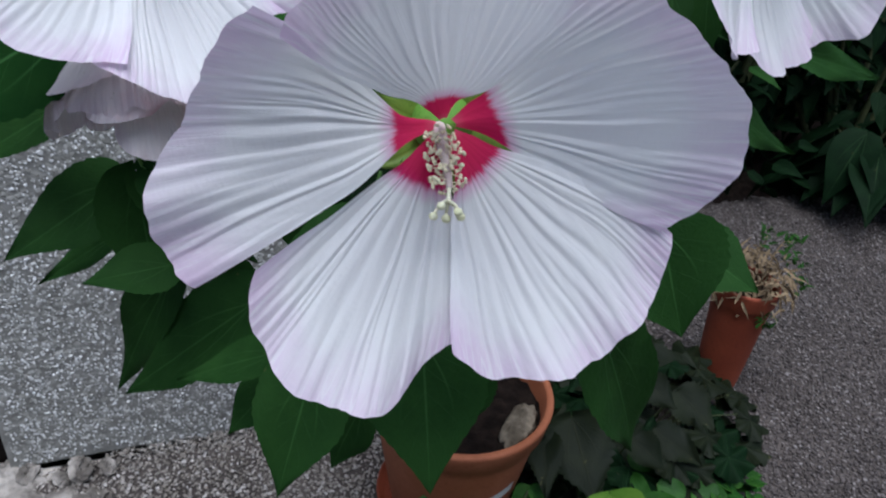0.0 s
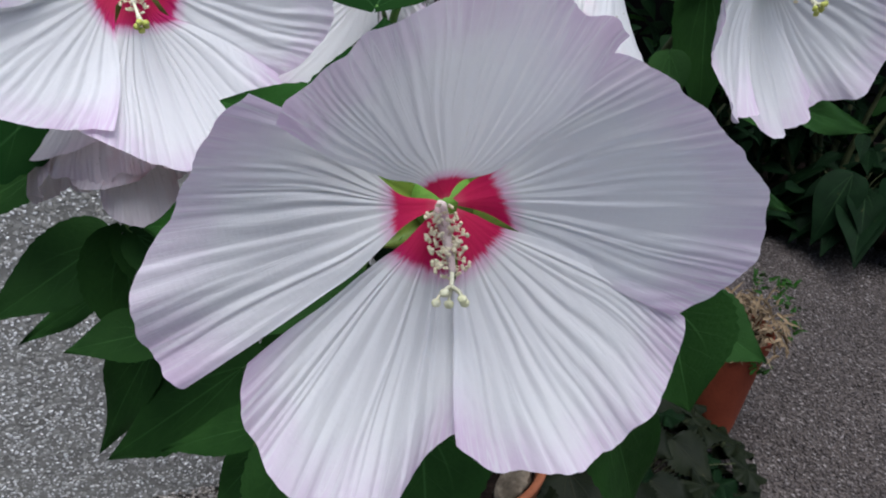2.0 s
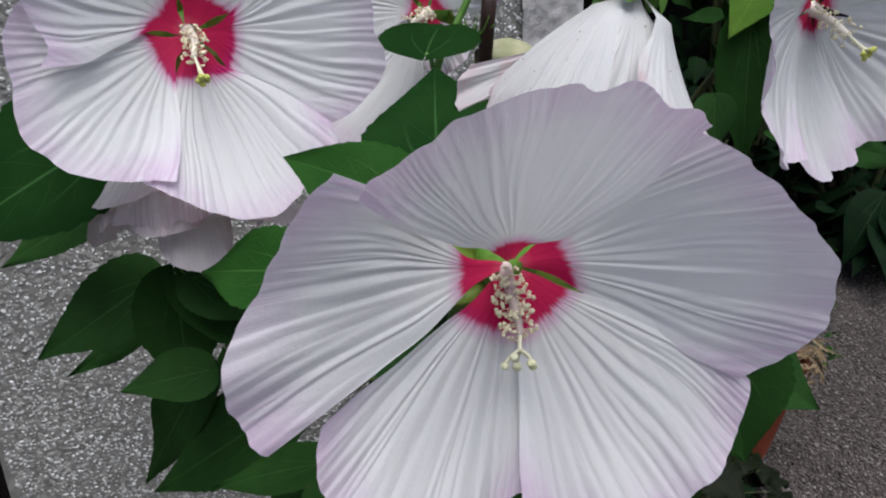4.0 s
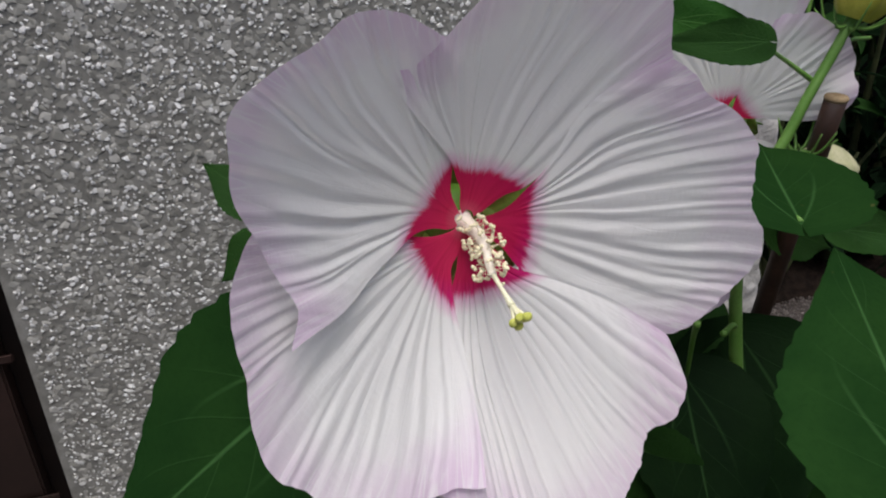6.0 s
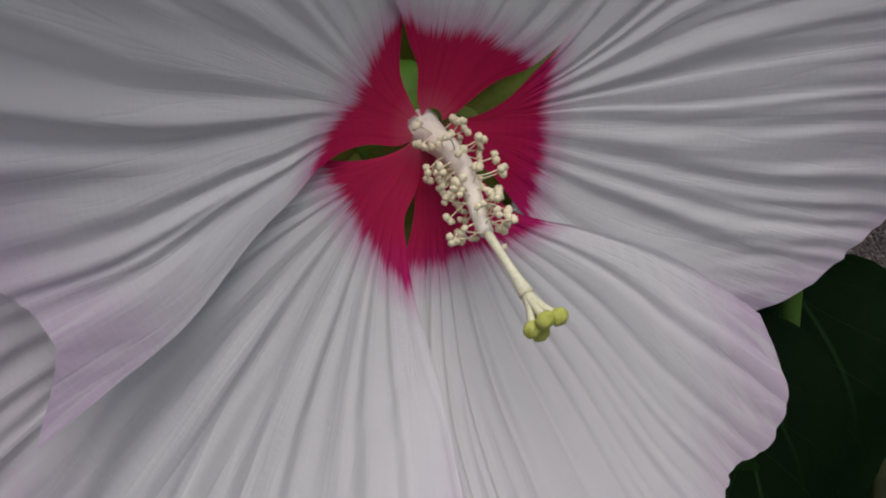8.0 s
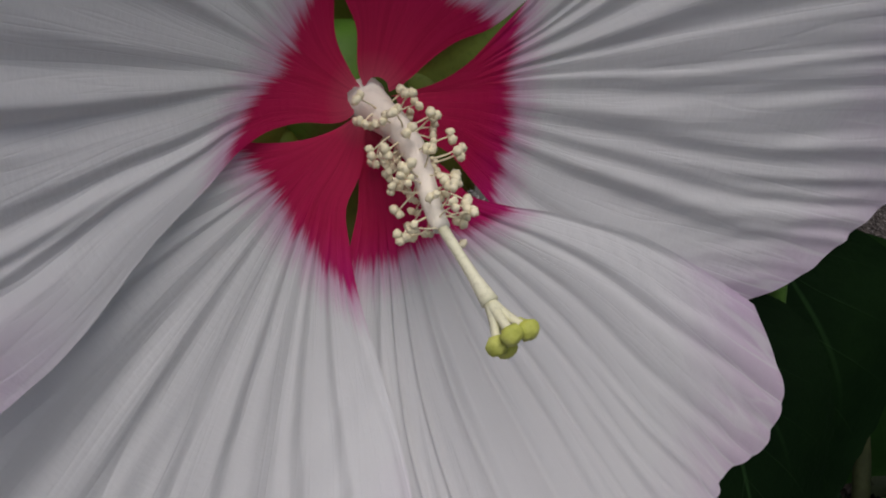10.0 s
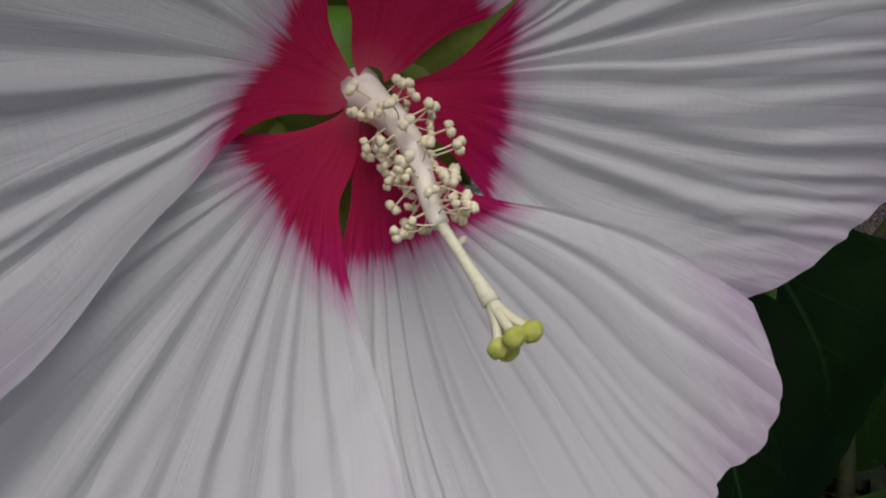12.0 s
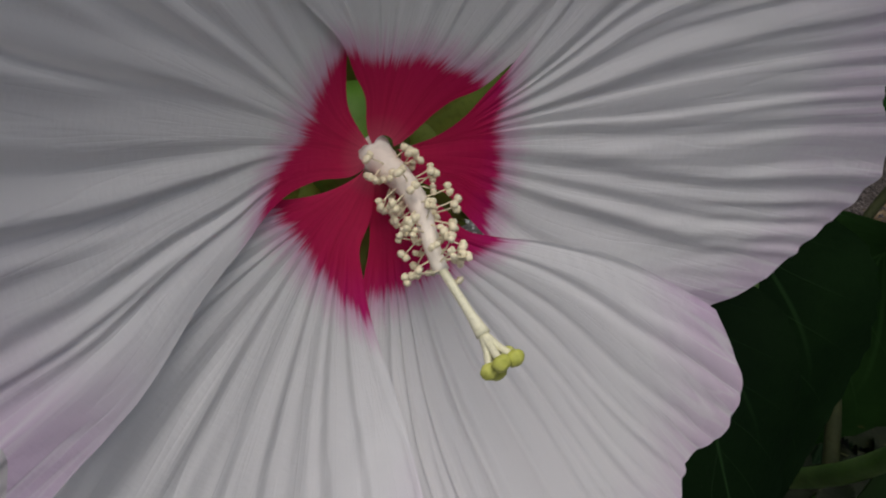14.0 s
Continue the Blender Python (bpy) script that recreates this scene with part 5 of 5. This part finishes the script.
chips("gravel", P, rng.uniform(0.0018, 0.0042, n), 2, pale_chips, 12, ground, "fine gravel heaped against the wall")

# crumbling footing below the wall
nu, nv = 90, 60
verts = []
for i in range(nu):
    x = -0.42 + 0.33 * i / (nu - 1)
    for j in range(nv):
        y = WALL_Y + 0.02 - 0.16 * j / (nv - 1)
        f = math.sin(math.pi * min(1, max(0, i / (nu - 1))) ** 0.6) * (1 - (j / (nv - 1)) ** 2)
        z = -0.010 + 0.022 * f + 0.022 * noise.noise((x * 17, y * 17, 1.0)) + 0.010 * noise.noise((x * 48, y * 48, 4.0)) + 0.004 * noise.noise((x * 120, y * 120, 7.0))
        verts.append((x, y, z))
foot_ob = tagged(new("footing", mesh_of("footing", verts, grid_faces(nu, nv), footing)), "crumbling pale stone footing at the foot of the wall", "footing", kind="structure")

for k in range(16):
    x = -0.41 + 0.31 * rng.uniform(0, 1)
    v, f = ball((0, 0, 0), rng.uniform(0.008, 0.020), (1.3, 0.9, 0.6), 9, 13, 0.28, 400 + k)
    part("chunk", mesh_of("chunk", v, f, footing, False), foot_ob, m=Matrix.LocRotScale(Vector((x, WALL_Y - 0.004 - 0.13 * rng.uniform(0, 1) ** 2, 0.008)), Euler((rng.uniform(-0.3, 0.3), rng.uniform(-0.3, 0.3), rng.uniform(0, 6.28))), None))


def boxpart(name, parent, mat, *a, label=""):
    bm = box(*a)
    me = bpy.data.meshes.new(name)
    bm.to_mesh(me)
    bm.free()
    me.materials.append(mat)
    return part(name, me, parent, label)


door = new("door_1")
door.empty_display_size = 0.05
tagged(door, "dark brown painted wooden door beside the pebbledash wall", "door", kind="structure")
# recessed strip by the wall: shade of the gap put into its near-black brown
boxpart("frame", door, brown_gap, -0.284, -0.2645, 0.838, 0.93, 0.0, 1.75)
boxpart("frame", door, brown_paint, -0.330, -0.2845, 0.822, 0.93, 0.0, 1.75)
for z0 in (0.346, 0.505, 0.86):
    boxpart("ledge", door, brown_paint, -0.90, -0.272, 0.8175, 0.8215, z0 - 0.010, z0)
boxpart("stile", door, brown_paint, -0.42, -0.333, 0.842, 0.90, 0.03, 1.75)
for z0, z1 in ((0.30, 0.40), (0.56, 0.63), (0.95, 1.05)):
    boxpart("rail", door, brown_paint, -0.90, -0.421, 0.846, 0.895, z0, z1)
for z0, z1 in ((0.06, 0.298), (0.402, 0.558), (0.632, 0.948), (1.052, 1.70)):
    boxpart("panel", door, brown_paint, -0.90, -0.421, 0.862, 0.885, z0, z1)

# unseen boards added behind the camera to hold back low skylight
sky_screen = tagged(new("sky_screen"), "unseen board screen added behind the camera to hold back low skylight", "wall", kind="structure")
for k in range(16):
    boxpart("board", sky_screen, boards, -2.0 + 0.25 * k, -1.754 + 0.25 * k, -1.20, -1.17, 0.0, 1.2)

# near-black boards added behind the shrubs; their colour stands for deep shade
back = tagged(new("shade_backdrop"), "near-black boards added in place of the deep shade behind the shrubs", "wall", kind="structure")
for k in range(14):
    boxpart("board", back, shade_boards, 0.10 + 0.22 * k, 0.316 + 0.22 * k, 1.78, 1.81, 0.0, 2.6)


# dark soil strip standing in for hedge shade, a little higher than the gravel
nu, nv = 150, 34
verts = []
for i in range(nu):
    x = 0.56 + 2.6 * i / (nu - 1)
    edge = 1.285 + 0.016 * noise.noise((x * 7, 0, 5)) + 0.010 * noise.noise((x * 30, 0, 8)) - 0.22 * max(0.0, min(1.0, (x - 1.50) / 0.35))
    for j in range(nv):
        q = j / (nv - 1)
        y = edge + (1.775 - edge) * q
        verts.append((x, y, -0.006 + 0.030 * min(1.0, q / 0.12) + 0.010 * noise.noise((x * 28, y * 28, 0)) * min(1.0, q / 0.05)))
tagged(new("hedge_shade_strip", mesh_of("hedge_shade_strip", verts, grid_faces(nu, nv), soil)), "dark soil strip added for the black shade under the hedge", "flower bed", kind="structure")


# ---- hedge ----
def shrub(at, size, count, leaf_len, mats, label, seed, low=0.12):
    """A shrub: woody stems and a loose crown of single leaves with gaps."""
    top = thing("shrub", at, label, "shrub", "shrubs at the edge of the gravel")
    rng = np.random.RandomState(seed)
    for k in range(9):
        a = rng.uniform(0, 6.283)
        e = (size[0] * 0.7 * math.cos(a), size[1] * 0.7 * math.sin(a), size[2] * rng.uniform(0.6, 1.0))
        v, f = tube([(0.03 * math.cos(a), 0.03 * math.sin(a), 0), (e[0] * 0.5, e[1] * 0.5, e[2] * 0.5), e], (0.012, 0.008, 0.003), 10, 7, 0.05, k)
        part("stem", mesh_of("stem", v, f, stem_woody), top)
    kinds = [leaf_mesh("leaf", leaf_len * rng.uniform(0.8, 1.2), leaf_len * rng.uniform(0.4, 0.55), mats[k % len(mats)], 0.15, 0.2, 0.02, seed + k, 9, 7, 0.04, 0.0) for k in range(6)]
    clumps = [(rng.uniform(-1, 1) * size[0] * 0.85, rng.uniform(-1, 1) * size[1] * 0.8, rng.uniform(low, 1.0) * size[2]) for _ in range(26)]
    for k in range(count):
        c = clumps[k % 26]
        p = Vector((c[0] + rng.normal() * size[0] * 0.17, c[1] + rng.normal() * size[1] * 0.17, max(0.02, c[2] + rng.normal() * size[2] * 0.07)))
        part("leaf", kinds[k % 6], top, m=Matrix.LocRotScale(p, Euler((rng.uniform(-0.8, 0.8), rng.uniform(-0.2, 1.1), rng.uniform(0, 6.28))), None))
    return top


shrub((1.45, 1.50, 0.0), (0.50, 0.22, 0.85), 290, 0.085, (leaf_hedge_shaded, leaf_hedge_shaded, leaf_green), "dense dark evergreen shrub at the edge of the gravel", 200)
shrub((2.25, 1.35, 0.0), (0.45, 0.30, 0.85), 260, 0.085, (leaf_hedge_shaded,), "dense dark evergreen shrub in deep shade", 230)
shrub((1.25, 1.42, 0.0), (0.26, 0.16, 1.0), 200, 0.075, (leaf_hedge_shaded, leaf_shaded, leaf_green), "tall leafy shrub beyond the end of the wall", 260, 0.45)
shrub((1.06, 1.40, 0.0), (0.40, 0.10, 0.42), 300, 0.075, (leaf_hedge_shaded,), "low dark evergreen shrub along the gravel's edge", 300, 0.14)
shrub((1.66, 1.36, 0.0), (0.40, 0.12, 0.50), 300, 0.085, (leaf_hedge_shaded,), "low dark evergreen shrub with broad leaves along the gravel", 330, 0.16)
shrub((2.20, 1.05, 0.0), (0.34, 0.24, 0.60), 260, 0.085, (leaf_hedge_shaded,), "dense dark shrub beyond the half-dried plant", 360, 0.04)

# broad-leaved plant that leans out over the gravel from the dark strip
broad = thing("broad_leaf_plant", (1.62, 1.23, 0.012), "dark green plant with broad drooping leaves leaning over the gravel", "plant", "shrubs at the edge of the gravel")
rng = np.random.RandomState(77)
kinds = [leaf_mesh("leaf", 0.17 * q, 0.095 * q, leaf_hedge_shaded, 0.22, 0.25, 0.02, 770 + k, 26, 13, 0.05, 0.0) for k, q in enumerate((1.0, 1.12, 0.85))]
for k in range(26):
    a = rng.uniform(2.4, 5.9) if k < 18 else rng.uniform(0, 6.283)
    h = 0.06 + 0.15 * k / 33
    out = rng.uniform(0.03, 0.10)
    p = Vector((out * math.cos(a), out * math.sin(a), h + 0.03))
    part("leaf", kinds[k % 3], broad, m=Matrix.LocRotScale(p, Euler((rng.uniform(-0.25, 0.25), min(0.95, 0.35 + rng.uniform(0.0, 0.6)) * (0.45 if h < 0.14 else 1.0), a)), None))
    v, f = tube([(0.1 * p.x, 0.1 * p.y, 0.0), (p.x * 0.5, p.y * 0.5, p.z * 0.75), tuple(p)], (0.0024, 0.0016), 7, 6)
    part("stalk", mesh_of("stalk", v, f, stem_woody), broad)
